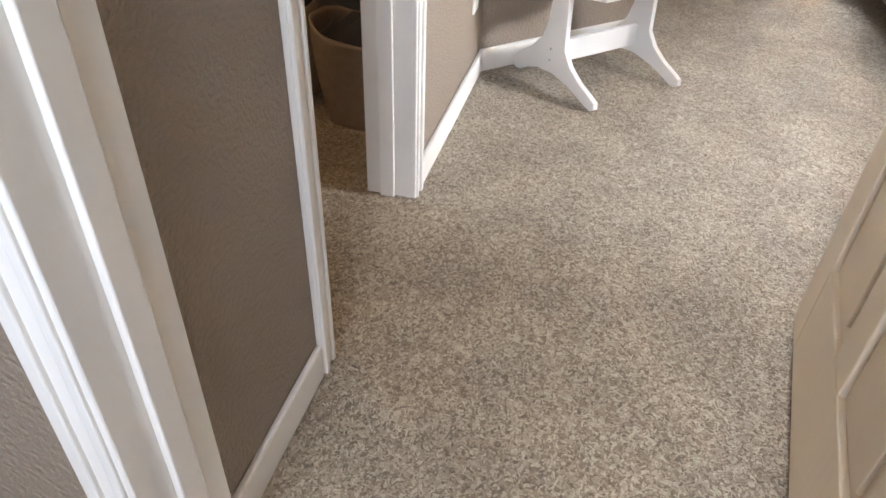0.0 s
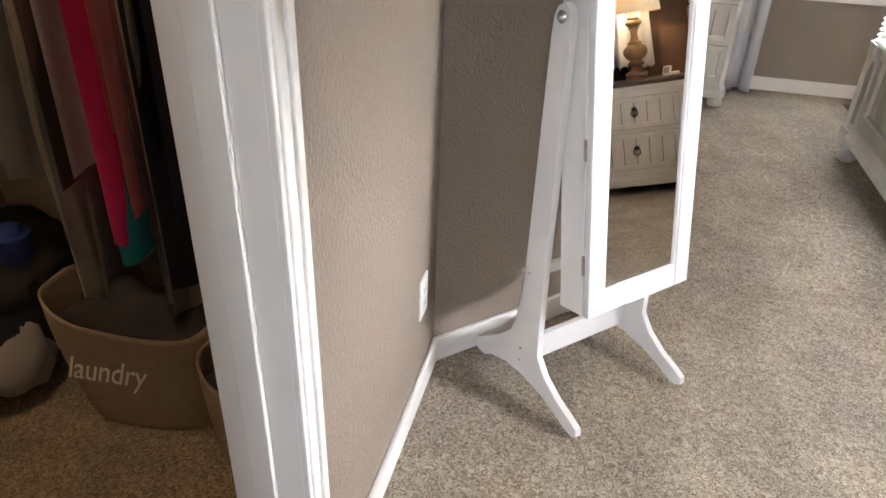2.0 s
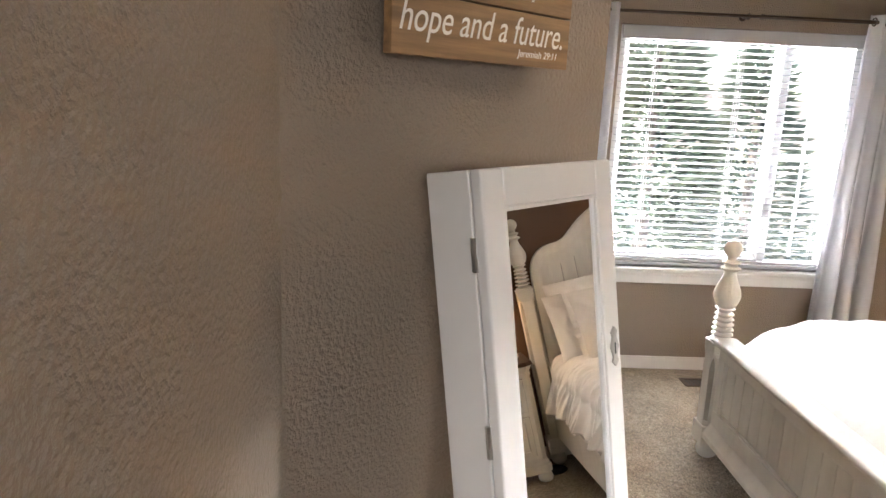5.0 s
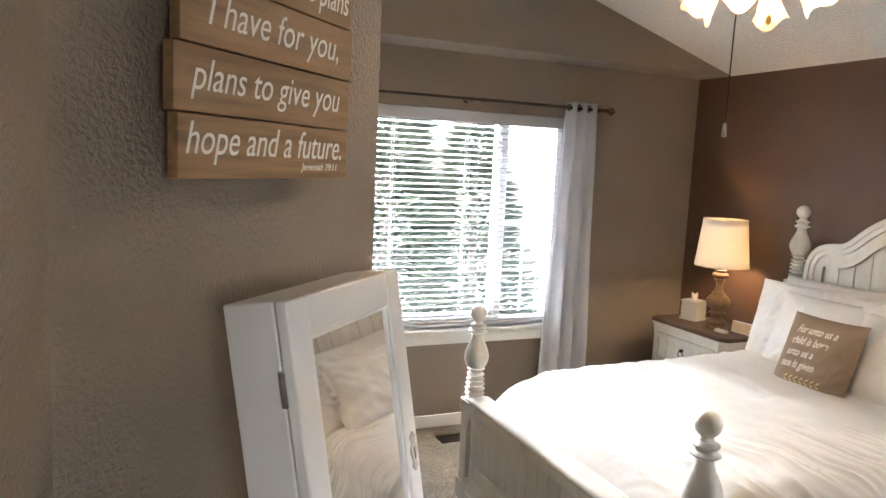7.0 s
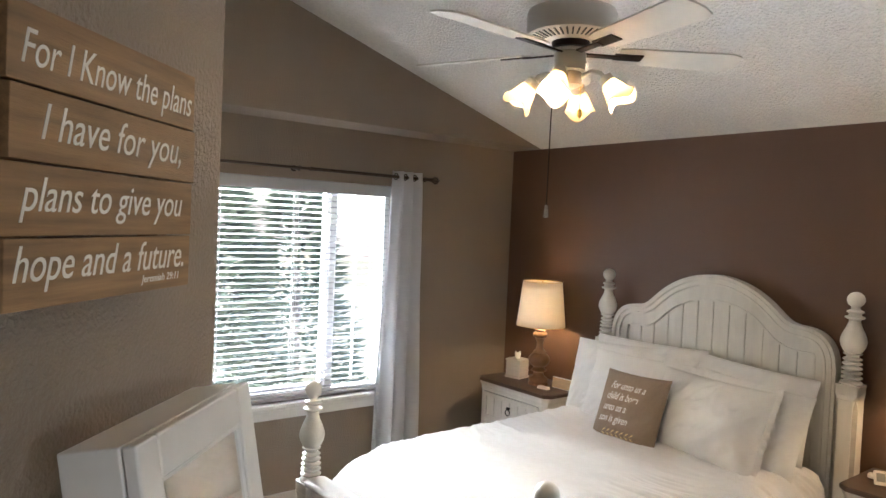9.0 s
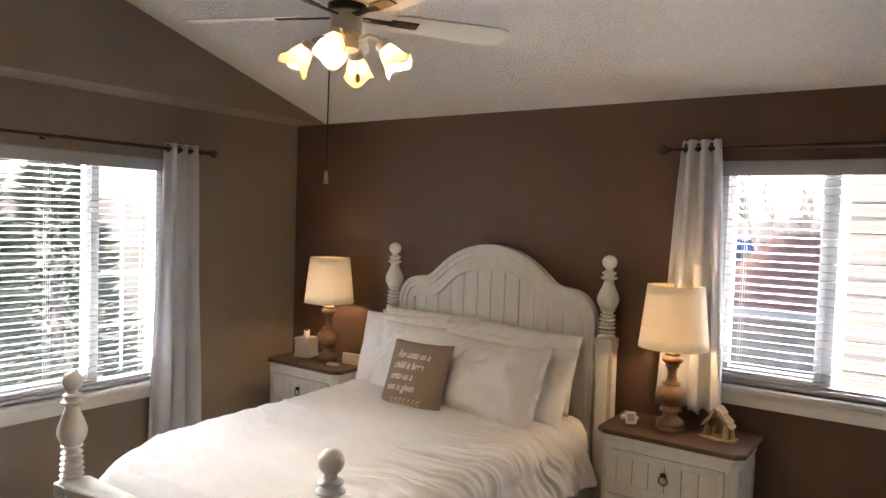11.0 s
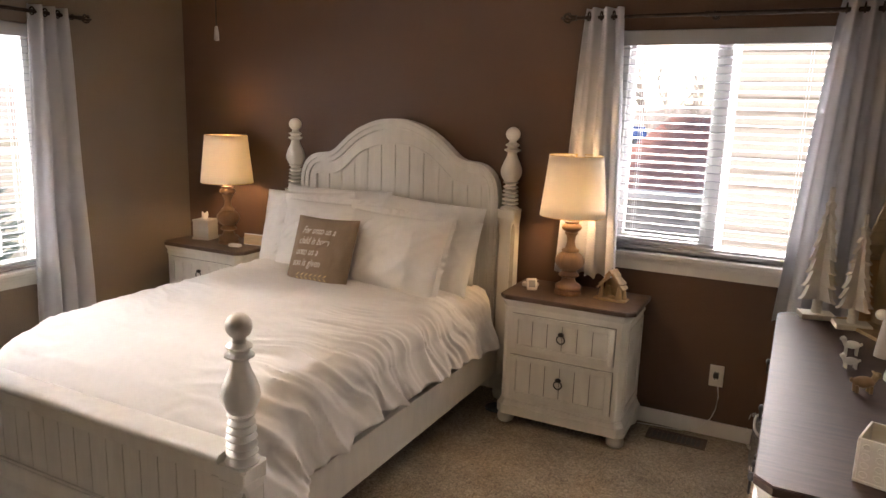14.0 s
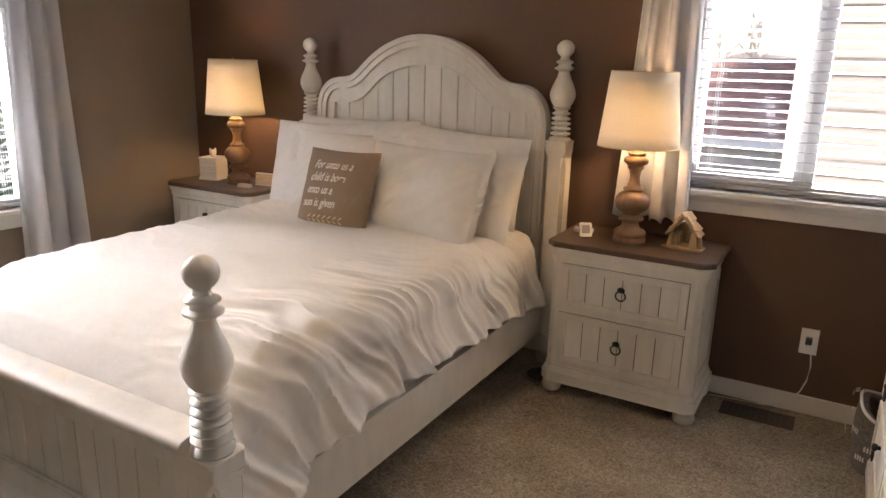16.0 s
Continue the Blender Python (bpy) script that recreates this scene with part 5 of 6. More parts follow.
ball(_b, (0, 0, 0.028), (0.075, 0.04, 0.028), 16, 8)
part("item_body", _b, M["charcoal"], bt, smooth=True)


def register(label, m, w, d):
    r = thing("floor_register", label, "floor register", m, "floor registers")
    part("frame", boxes((-w / 2, w / 2, -d / 2, -d / 2 + 0.018, 0, 0.006), (-w / 2, w / 2, d / 2 - 0.018, d / 2, 0, 0.006), (-w / 2, -w / 2 + 0.02, -d / 2 + 0.018, d / 2 - 0.018, 0, 0.006),
                        (w / 2 - 0.02, w / 2, -d / 2 + 0.018, d / 2 - 0.018, 0, 0.006), (-0.006, 0.006, -d / 2 + 0.018, d / 2 - 0.018, 0, 0.006)), M["vent"], r, bevel=0.001)
    part("duct", boxes((-w / 2 + 0.02, w / 2 - 0.02, -d / 2 + 0.018, d / 2 - 0.018, 0.0005, 0.0015)), M["black"], r)
    n = 11
    for i in range(n):
        x = -w / 2 + 0.026 + (w - 0.052) * i / (n - 1)
        part("slat", boxes((x - 0.003, x + 0.003, -d / 2 + 0.018, d / 2 - 0.018, 0.0015, 0.0048)), M["vent"], r)
    return r


register("dark bronze floor register in the carpet below the dark wall", pose(3.60, 3.86, 0), 0.30, 0.13)
register("dark bronze floor register in the carpet by the window wall", pose(0.215, 2.09, 0, 0, 0, 90), 0.28, 0.12)

# ---- mirror cabinet ----
_yaw = 136.2
mc = thing("mirror_cabinet", "white standing mirror cabinet on a splayed stand by the slanting wall", "standing mirror",
           Matrix.Translation((3.116, 0.620, 0)) @ Euler((0, 0, radians(_yaw))).to_matrix().to_4x4())
# local: x along the front, y to the back, tilted box about the pivot
CW, CD, CZ0, CZ1 = 0.352, 0.100, 0.338, 1.548
BOX = Matrix.Translation((-0.004, -0.036, CZ0)) @ Euler((radians(-9.7), 0, 0)).to_matrix().to_4x4() @ Matrix.Translation((0, 0, -CZ0))


def boxed(ob):
    ob.matrix_basis = BOX
    return ob


_cb = boxed(part("cabinet_box", boxes((-CW / 2, CW / 2, -CD / 2 + 0.02, CD / 2, CZ0, CZ1)), M["mirror_frame"], mc, bevel=0.003))
_fw, _y0, _y1 = 0.050, -CD / 2 - 0.002, -CD / 2 + 0.018
_fr = boxed(part("mirror_door", boxes((-CW / 2, -CW / 2 + _fw, _y0, _y1, CZ0, CZ1), (CW / 2 - _fw, CW / 2, _y0, _y1, CZ0, CZ1), (-CW / 2 + _fw, CW / 2 - _fw, _y0, _y1, CZ0, CZ0 + 0.056),
                                      (-CW / 2 + _fw, CW / 2 - _fw, _y0, _y1, CZ1 - 0.056, CZ1)), M["mirror_frame"], mc, bevel=0.004))
_gx, _g0, _g1 = CW / 2 - _fw, CZ0 + 0.056, CZ1 - 0.056
part("inner_bead", boxes((-_gx, -_gx + 0.007, _y0 + 0.003, _y1 - 0.004, _g0, _g1), (_gx - 0.007, _gx, _y0 + 0.003, _y1 - 0.004, _g0, _g1), (-_gx + 0.007, _gx - 0.007, _y0 + 0.003, _y1 - 0.004, _g0, _g0 + 0.007),
                         (-_gx + 0.007, _gx - 0.007, _y0 + 0.003, _y1 - 0.004, _g1 - 0.007, _g1)), M["mirror_frame"], _fr, bevel=0.002)
part("mirror_glass", boxes((-_gx + 0.007, _gx - 0.007, _y0 + 0.008, _y0 + 0.012, _g0 + 0.007, _g1 - 0.007)), M["mirror"], _fr, "silvered mirror glass")
for _z in (0.475, 0.754, 1.16, 1.43):
    _b = boxes((-CW / 2 - 0.003, -CW / 2 + 0.001, _y1 - 0.004, _y1 + 0.005, _z - 0.024, _z + 0.024))
    tube(_b, [(-CW / 2 - 0.002, _y1, _z - 0.024), (-CW / 2 - 0.002, _y1, _z + 0.024)], 0.003, 8)
    part("hinge", _b, M["silver"], _fr, "silver hinge")
_b = bmesh.new()
prism(_b, [(0.0, -0.035), (0.010, -0.026), (0.006, -0.018), (0.013, 0.0), (0.006, 0.018), (0.010, 0.026), (0.0, 0.035), (-0.010, 0.026), (-0.006, 0.018), (-0.013, 0.0), (-0.006, -0.018), (-0.010, -0.026)], "y", _y0 - 0.003, _y0)
for _v in _b.verts:
    _v.co += Vector((CW / 2 - 0.024, 0, 1.225))
part("lock_plate", _b, M["silver"], _fr, "ornate silver lock plate")
part("keyhole", boxes((CW / 2 - 0.026, CW / 2 - 0.022, _y0 - 0.0036, _y0 - 0.003, 1.212, 1.232)), M["black"], _fr)
SIDE = [(-0.118, 0.000), (-0.138, 0.012), (-0.134, 0.034), (-0.105, 0.048), (-0.050, 0.070), (0.005, 0.105), (0.042, 0.150), (0.046, 0.210), (0.052, 0.340), (0.068, 0.980), (0.069, 1.020), (0.079, 1.042),
        (0.097, 1.052), (0.117, 1.042), (0.127, 1.020), (0.130, 0.980), (0.128, 0.340), (0.142, 0.220), (0.162, 0.165), (0.205, 0.120), (0.245, 0.085), (0.285, 0.058), (0.312, 0.036), (0.315, 0.012), (0.298, 0.000),
        (0.268, 0.000), (0.230, 0.025), (0.170, 0.046), (0.090, 0.052), (0.010, 0.040), (-0.050, 0.022), (-0.085, 0.008)]
for _s in (-1, 1):
    _b = bmesh.new()
    _x = _s * (CW / 2 + 0.022)
    prism(_b, SIDE, "x", _x - 0.010, _x + 0.010)
    part("side_support", _b, M["mirror_frame"], mc, bevel=0.003)
    _b = bmesh.new()
    tube(_b, [(_s * (CW / 2), 0.098, 1.022), (_s * (CW / 2 + 0.040), 0.098, 1.022)], 0.007, 10)
    lathe(_bb := bmesh.new(), [(0.012, 0), (0.014, 0.004), (0.008, 0.011), (0.003, 0.013)], 16)
    _k = part("pivot_knob", _bb, M["silver"], mc, "silver pivot knob", smooth=True)
    _k.matrix_basis = pose(_s * (CW / 2 + 0.032), 0.098, 1.022, 0, _s * 90, 0)
    part("pivot_pin", _b, M["silver"], mc, smooth=True)
    for _z in (0.095, 0.135, 0.38):
        _b = bmesh.new()
        tube(_b, [(_x, 0.110, _z), (_x + _s * 0.0108, 0.110, _z)], 0.0045, 8)
        part("screw", _b, M["silver"], mc)
part("cross_rail", boxes((-CW / 2 - 0.011, CW / 2 + 0.011, 0.100, 0.118, 0.080, 0.160)), M["mirror_frame"], mc, bevel=0.003)
part("cross_rail", boxes((-CW / 2 - 0.011, CW / 2 + 0.011, 0.100, 0.116, 0.365, 0.395)), M["mirror_frame"], mc, bevel=0.003)

# ---- wooden sign ----
sg = thing("wooden_sign", "stained four board wooden sign with white script words", "wall sign", pose(3.145, 0.14, 0, 0, 0, 135))
SU0, SU1 = 0.149, 0.594
_zz = (1.688, 1.778, 1.869, 1.961, 2.058)
for _i, (_l, _r) in enumerate(((0.0, -0.002), (-0.008, 0.0), (0.004, 0.006), (-0.002, 0.0))):
    part("board", boxes((SU0 + _l, SU1 + _r, -0.054, -0.036, _zz[_i] + 0.0013, _zz[_i + 1] - 0.0013)), M["sign_wood"], sg, bevel=0.0015)
for _u in (SU0 + 0.05, SU1 - 0.08):
    part("batten", boxes((_u, _u + 0.03, -0.0355, 0.0, 1.71, 2.045)), M["sign_wood"], sg)
FACE = Euler((radians(90), 0, 0)).to_matrix().to_4x4()
for _s, _u, _u1, _z, _sz in (("For I Know the plans", 0.166, 0.583, 1.985, 0.062), ("I have for you,", 0.202, 0.550, 1.899, 0.066), ("plans to give you", 0.172, 0.560, 1.810, 0.062),
                             ("hope and a future.", 0.160, 0.570, 1.724, 0.064)):
    words("lettering", _s, _sz, Matrix.Translation((_u, -0.0543, _z)) @ FACE, M["ink"], sg, "white script lettering", (_u1 - _u), 0.28, 0.0004, fit=True)
words("lettering", "Jeremiah 29:11", 0.017, Matrix.Translation((0.440, -0.0543, 1.704)) @ FACE, M["ink"], sg, "small white script lettering", 0.115, 0.2, 0.0004, fit=True)

# ---- ceiling fan ----
FX, FY = 2.29, 2.083
FS, FZ = 1.07, -0.09  # size and lift of the fan
FC = (ceil_z(FY) - FZ) / FS
fan = thing("ceiling_fan", "cream five blade ceiling fan with four lit tulip glass lights", "ceiling fan", pose(FX, FY, FZ) @ Matrix.Diagonal((FS, FS, FS, 1)))
_b = bmesh.new()
tube(_b, [(0, 0, 2.53), (0, 0, FC - 0.03)], 0.012, 12)
part("downrod", _b, M["fan_white"], fan, smooth=True)
_b = bmesh.new()
lathe(_b, [(0.03, FC - 0.10), (0.06, FC - 0.07), (0.07, FC + 0.03)], 24)
part("canopy", _b, M["fan_white"], fan, smooth=True)
_b = bmesh.new()
lathe(_b, [(0.060, 2.412), (0.085, 2.416), (0.145, 2.432), (0.149, 2.446), (0.150, 2.500), (0.146, 2.512), (0.110, 2.528), (0.05, 2.540), (0.02, 2.552)], 48)
_mt = part("motor_housing", _b, M["fan_white"], fan, smooth=True)
for _i in range(40):
    _a = 2 * math.pi * _i / 40
    _p = part("vent_slot", boxes((0.092, 0.134, -0.0028, 0.0028, -0.001, 0.001)), M["black"], _mt) if _i == 0 else new("vent_slot", _p.data)
    _p.parent = _mt
    _p.matrix_basis = Matrix.Translation((0, 0, 2.4225 - 0.0005)) @ Euler((0, 0, _a)).to_matrix().to_4x4() @ Matrix.Translation((0.113, 0, 0)) @ Euler((0, radians(-15), 0)).to_matrix().to_4x4() @ Matrix.Translation((-0.113, 0, 0))
_b = bmesh.new()
lathe(_b, [(0.062, 2.392), (0.064, 2.412)], 32)
part("flywheel", _b, M["bronze"], fan, smooth=True)
_b = bmesh.new()
lathe(_b, [(0.030, 2.262), (0.042, 2.268), (0.044, 2.305), (0.040, 2.312), (0.052, 2.318), (0.054, 2.372), (0.050, 2.378), (0.058, 2.382), (0.058, 2.388), (0.03, 2.394)], 28)
part("switch_housing", _b, M["fan_white"], fan, smooth=True)


def blade(deg):
    b = bmesh.new()
    pts = [(0.16, -0.045), (0.20, -0.055), (0.54, -0.068), (0.578, -0.055), (0.590, -0.02), (0.590, 0.02), (0.578, 0.055), (0.54, 0.068), (0.20, 0.055), (0.16, 0.045)]
    prism(b, pts, "z", -0.003, 0.003)
    m = Matrix.Translation((0, 0, 2.380)) @ Euler((0, 0, radians(deg))).to_matrix().to_4x4() @ Euler((radians(-12), 0, 0)).to_matrix().to_4x4()
    p = part("fan_blade", b, M["blade"], fan, bevel=0.001)
    p.matrix_basis = m
    b = boxes((0.05, 0.17, -0.012, 0.012, -0.010, -0.004), (0.15, 0.25, -0.022, 0.022, -0.008, -0.003))
    q = part("blade_iron", b, M["bronze"], p, "dark bronze blade bracket", bevel=0.002)


for _i in range(5):
    blade(58 + 72 * _i)
for _i, _deg in enumerate((-62, 28, 118, 208)):
    _a = radians(_deg)
    _c, _s = math.cos(_a), math.sin(_a)
    _b = bmesh.new()
    tube(_b, [(0.040 * _c, 0.040 * _s, 2.295), (0.075 * _c, 0.075 * _s, 2.312), (0.105 * _c, 0.105 * _s, 2.305), (0.122 * _c, 0.122 * _s, 2.285)], 0.008, 10)
    _arm = part("light_arm", _b, M["fan_white"], fan, smooth=True)
    _m = Matrix.Translation((0.120 * _c, 0.120 * _s, 2.290)) @ Euler((0, 0, _a)).to_matrix().to_4x4() @ Euler((0, radians(180 - 38), 0)).to_matrix().to_4x4()
    _b = bmesh.new()
    lathe(_b, [(0.012, -0.006), (0.024, 0.0), (0.026, 0.022), (0.022, 0.026)], 18)
    _k = part("lamp_cup", _b, M["fan_white"], fan, smooth=True)
    _k.matrix_basis = _m

    def _tulip(u, v):
        r = 0.022 + 0.020 * math.sin(min(1, v * 1.25) * 1.5) + 0.018 * max(0, v - 0.6) ** 1.5 * 3
        w = math.cos(3 * 2 * math.pi * u)
        return (r * math.cos(2 * math.pi * u), r * math.sin(2 * math.pi * u), 0.016 + 0.084 * v + 0.014 * w * max(0, v - 0.7) / 0.3)
    _g = part("tulip_shade", surface(_tulip, 48, 14, True), M["frosted"], fan, "lit frosted tulip glass shade", smooth=True)
    _g.modifiers.new("thick", "SOLIDIFY").thickness = 0.002
    _g.matrix_basis = _m
    _b = bmesh.new()
    ball(_b, (0, 0, 0.066), (0.022, 0.022, 0.030))
    _g = part("bulb", _b, M["fan_bulb"], fan, "lit warm bulb", smooth=True)
    _g.matrix_basis = _m
_b = bmesh.new()
tube(_b, [(-0.036, -0.034, 2.30), (-0.040, -0.036, 2.15), (-0.042, -0.036, 1.862)], 0.0022, 6)
_pc = part("pull_chain", _b, M["bronze"], fan)
_b = bmesh.new()
lathe(_b, [(0.003, 1.865), (0.005, 1.862), (0.007, 1.842), (0.008, 1.825), (0.006, 1.822)], 14, (-0.042, -0.036))
part("chain_pull", _b, M["silver"], _pc, "clear glass pull", smooth=True)
_b = bmesh.new()
tube(_b, [(0.030, 0.025, 2.30), (0.032, 0.025, 2.19)], 0.0014, 6)
lathe(_b, [(0.002, 2.19), (0.007, 2.186), (0.009, 2.168), (0.003, 2.160)], 12, (0.032, 0.025))
part("pull_chain", _b, M["brass"], fan, smooth=True)


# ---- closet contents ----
# unseen fixture, added to brighten the closet; only its warm floor suggests a lamp
cl = thing("closet_fill_light", "unseen warm dome light added to brighten the closet", "ceiling light", pose(3.95, -0.75, 2.42))
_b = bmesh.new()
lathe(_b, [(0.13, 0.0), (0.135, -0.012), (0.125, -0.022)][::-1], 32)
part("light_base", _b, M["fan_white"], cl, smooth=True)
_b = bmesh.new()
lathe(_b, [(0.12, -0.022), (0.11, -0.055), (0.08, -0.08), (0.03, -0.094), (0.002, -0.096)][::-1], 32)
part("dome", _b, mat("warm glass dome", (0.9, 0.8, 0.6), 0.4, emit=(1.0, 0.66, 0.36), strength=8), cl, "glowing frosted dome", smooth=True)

cr = thing("closet_rod", "white closet hanging rod", "closet rod", pose(0, 0, 0))
_b = bmesh.new()
tube(_b, [(3.30, -1.40, 1.70), (3.30, -0.04, 1.70)], 0.016, 12)
part("rod_tube", _b, M["trim"], cr, smooth=True)
sh = thing("closet_shelf", "white closet shelf above the hanging rod", "shelf", pose(0, 0, 0))
part("shelf_board", boxes((3.0, 3.42, -1.40, -0.04, 1.78, 1.80)), M["trim"], sh)


def garment(name, label, x, y, w, z_top, z_bot, color, turn, seed, slim=0.10, pattern=None):
    g = thing(name, label, "hanging clothes", pose(x, y + 0.035, 0, 0, 0, turn), "clothes on the closet rod")
    b = bmesh.new()
    torus(b, (0, 0, 1.715), 0.018, 0.0022, "y", 14, 5)
    part("hanger", b, M["black_iron"], g)
    h = z_top - z_bot

    def f(u, v):
        a = 2 * math.pi * u
        k = 0.30 + 0.70 * min(1, v * 6) ** 0.7
        n1 = noise.noise(Vector((math.cos(a) * 1.5 + seed, math.sin(a) * 1.5, v * 2)))
        fold = 1 + 0.16 * math.sin(5 * a + seed + 2 * v) * (0.3 + v)
        ww = w / 2 * k * (1 + 0.10 * n1) * (1 + 0.05 * v)
        return (slim / 2 * math.cos(a) * fold * (0.6 + 0.5 * v) + 0.02 * n1, ww * math.sin(a) * (1 + 0.04 * math.sin(7 * a)), z_top - h * v + 0.02 * math.sin(2 * a + seed) * v)
    part("garment", surface(f, 56, 26, True), M[color], g, smooth=True)
    if pattern:
        for i in range(int(h / 0.045)):
            z = z_bot + 0.03 + 0.045 * i
            b = bmesh.new()
            for s in range(4):
                y0 = -0.10 + 0.05 * s
                dz = 0.022
                x0 = slim / 2 + 0.012
                for (p, q) in (((y0, z), (y0 + 0.025, z + dz)), ((y0 + 0.025, z + dz), (y0 + 0.05, z))):
                    v = [b.verts.new((x0, p[0], p[1])), b.verts.new((x0, q[0], q[1])), b.verts.new((x0, q[0], q[1] + 0.012)), b.verts.new((x0, p[0], p[1] + 0.012))]
                    b.faces.new(v)
            part("chevron_stripe", b, M["creamc"], g, "cream chevron stripes")
    return g


_G = [("shirt", "black shirt hanging in the dark closet", -1.20, 0.95, "charcoal", 0), ("dress", "long black dress in the closet", -1.10, 0.62, "navy", 0),
      ("robe", "dark grey robe on the closet rod", -1.0, 0.66, "charcoal", 0), ("coat", "black coat in the closet", -0.90, 0.70, "navy", 0),
      ("blouse", "grey striped blouse on the rod", -0.82, 0.62, "greyc", 0), ("coat", "cream coat in a clear bag", -0.70, 0.33, "creamc", 1),
      ("blouse", "brown patterned blouse in the closet", -0.655, 0.64, "brownc", 0), ("shirt", "grey shirt on the closet rod", -0.61, 0.66, "greyc", 0),
      ("dress", "red dress on the closet rod", -0.525, 0.76, "red", 0), ("top", "bright pink top below the red dress", -0.565, 0.50, "pink", 0), ("top", "teal top on the closet rod", -0.54, 0.46, "teal", 0),
      ("shirt", "dusty rose shirt on the rod", -0.485, 0.60, "rose", 0), ("dress", "grey dress in a clear bag", -0.465, 0.30, "greyc", 1), ("skirt", "black skirt in the closet", -0.425, 0.40, "navy", 0),
      ("dress", "black dress with cream chevrons", -0.375, 0.43, "navy", 2), ("shirt", "cream shirt at the closet wall end", -0.25, 0.95, "creamc", 0), ("skirt", "dark grey skirt by the closet wall", -0.18, 0.42, "charcoal", 0)]
for _i, (_nm, _lb, _y, _zb, _cl, _pt) in enumerate(_G):
    _g = garment(_nm, _lb, 3.30, _y, 0.44 + 0.03 * math.sin(_i * 3.1), 1.66, _zb, _cl, 90 + 5 * math.sin(_i * 1.7), _i * 1.37, 0.07, _pt == 2)
    if _pt == 1:
        _f = part("clear_bag", surface(lambda u, v: ((0.05 + 0.012 * math.sin(9 * u * 6.28 + 7 * v)) * math.cos(6.283 * u), 0.245 * math.sin(6.283 * u) * (1 + 0.03 * math.sin(12 * v)), 1.66 - (1.66 - _zb + 0.06) * v), 60, 24, True), M["film"], _g, "clear plastic garment bag", smooth=True)
        _f.visible_shadow = False


def hamper(label, x, y, w, d, h, turn, text=None):
    hm = thing("laundry_hamper", label, "laundry hamper", pose(x, y, 0, 0, 0, turn), "canvas laundry hampers")

    def f(u, v):
        a = 2 * math.pi * u
        p = 3.2
        cx, cy = math.copysign(abs(math.cos(a)) ** (2 / p), math.cos(a)), math.copysign(abs(math.sin(a)) ** (2 / p), math.sin(a))
        k = 0.80 + 0.22 * v + 0.03 * math.sin(3 * a + 5 * v)
        return (w / 2 * cx * k, d / 2 * cy * k, 0.002 + h * v + 0.02 * math.sin(2 * a + 1) * v + 0.005 * noise.noise(Vector((cx * 3, cy * 3, v * 5))))
    s = part("fabric_body", surface(f, 64, 20, True), M["canvas"], hm, smooth=True)
    s.modifiers.new("thick", "SOLIDIFY").thickness = 0.006
    b = bmesh.new()
    prism(b, [f(i / 32, 0.02)[:2] for i in range(32)], "z", 0.002, 0.008)
    part("hamper_base", b, M["canvas"], hm)
    b = surface(lambda u, v: ((2 * u - 1) * w * 0.40, (2 * v - 1) * d * 0.38, h * 0.86 + 0.06 * noise.noise(Vector((u * 4, v * 4, x))) + 0.05 * (1 - (2 * u - 1) ** 2) * (1 - (2 * v - 1) ** 2)), 24, 24)
    part("laundry", b, M["charcoal"], hm, "dark laundry inside", smooth=True)
    if text:
        words("lettering", text, 0.095, Matrix.Translation((-0.15, -d / 2 * 0.98 - 0.004, h * 0.50)) @ Euler((radians(86), 0, 0)).to_matrix().to_4x4(), M["ink"], hm, "white script lettering", 0.72, 0.4)
    return hm


hamper("tan canvas laundry hamper with white script on the closet floor", 3.49, -0.52, 0.46, 0.30, 0.335, 94, "laundry")
hamper("tan canvas hamper slumped under the clothes", 3.59, -0.13, 0.30, 0.28, 0.30, 84)
def crumpled(b, c, r, seed):
    """A soft lump of cloth with creases."""
    ball(b, c, r, 30, 18)
    for v in b.verts:
        q = Vector((v.co.x * 9 + seed, v.co.y * 9, v.co.z * 7))
        d = (v.co - Vector(c)).normalized()
        v.co += d * (0.035 * noise.noise(q) + 0.022 * (1 - 2 * abs(noise.noise(q * 1.9))))
        v.co.z = max(v.co.z, 0.002)


for _lb, _x, _y, _lumps in (("dark clothes heaped on the closet floor", 3.45, -1.08, ((0, 0, 0.12, 0.28, 0.20, 0.14, "navy"), (-0.06, 0.06, 0.27, 0.18, 0.15, 0.10, "charcoal"), (0.10, -0.05, 0.25, 0.13, 0.14, 0.09, "navy"),
                                                                                              (0.12, 0.13, 0.10, 0.12, 0.12, 0.09, "greyc"))),
                            ("dark clothes heaped by the closet wall", 3.95, -1.12, ((0, 0, 0.10, 0.26, 0.20, 0.11, "charcoal"), (0.05, 0.08, 0.20, 0.15, 0.13, 0.07, "navy"), (-0.14, 0.10, 0.18, 0.10, 0.10, 0.06, "greyc")))):
    _t = thing("clothes_pile", _lb, "clothes pile", pose(_x, _y, 0))
    for _k, (_a, _c2, _z, _rx, _ry, _rz, _m) in enumerate(_lumps):
        _b = bmesh.new()
        crumpled(_b, (_a, _c2, _z), (_rx, _ry, _rz), 3.1 * _k)
        part("garment", _b, M[_m], _t, smooth=True)
_t = thing("folded_sweater", "white knit garment on the dark heap", "sweater", pose(3.56, -1.02, 0))
_b = bmesh.new()
crumpled(_b, (0, 0, 0.27), (0.10, 0.09, 0.04), 8.0)
part("sweater_body", _b, M["creamc"], _t, smooth=True)
_t = thing("blue_cap", "small blue container on the clothes heap", "container", pose(3.44, -0.93, 0.33))
_b = bmesh.new()
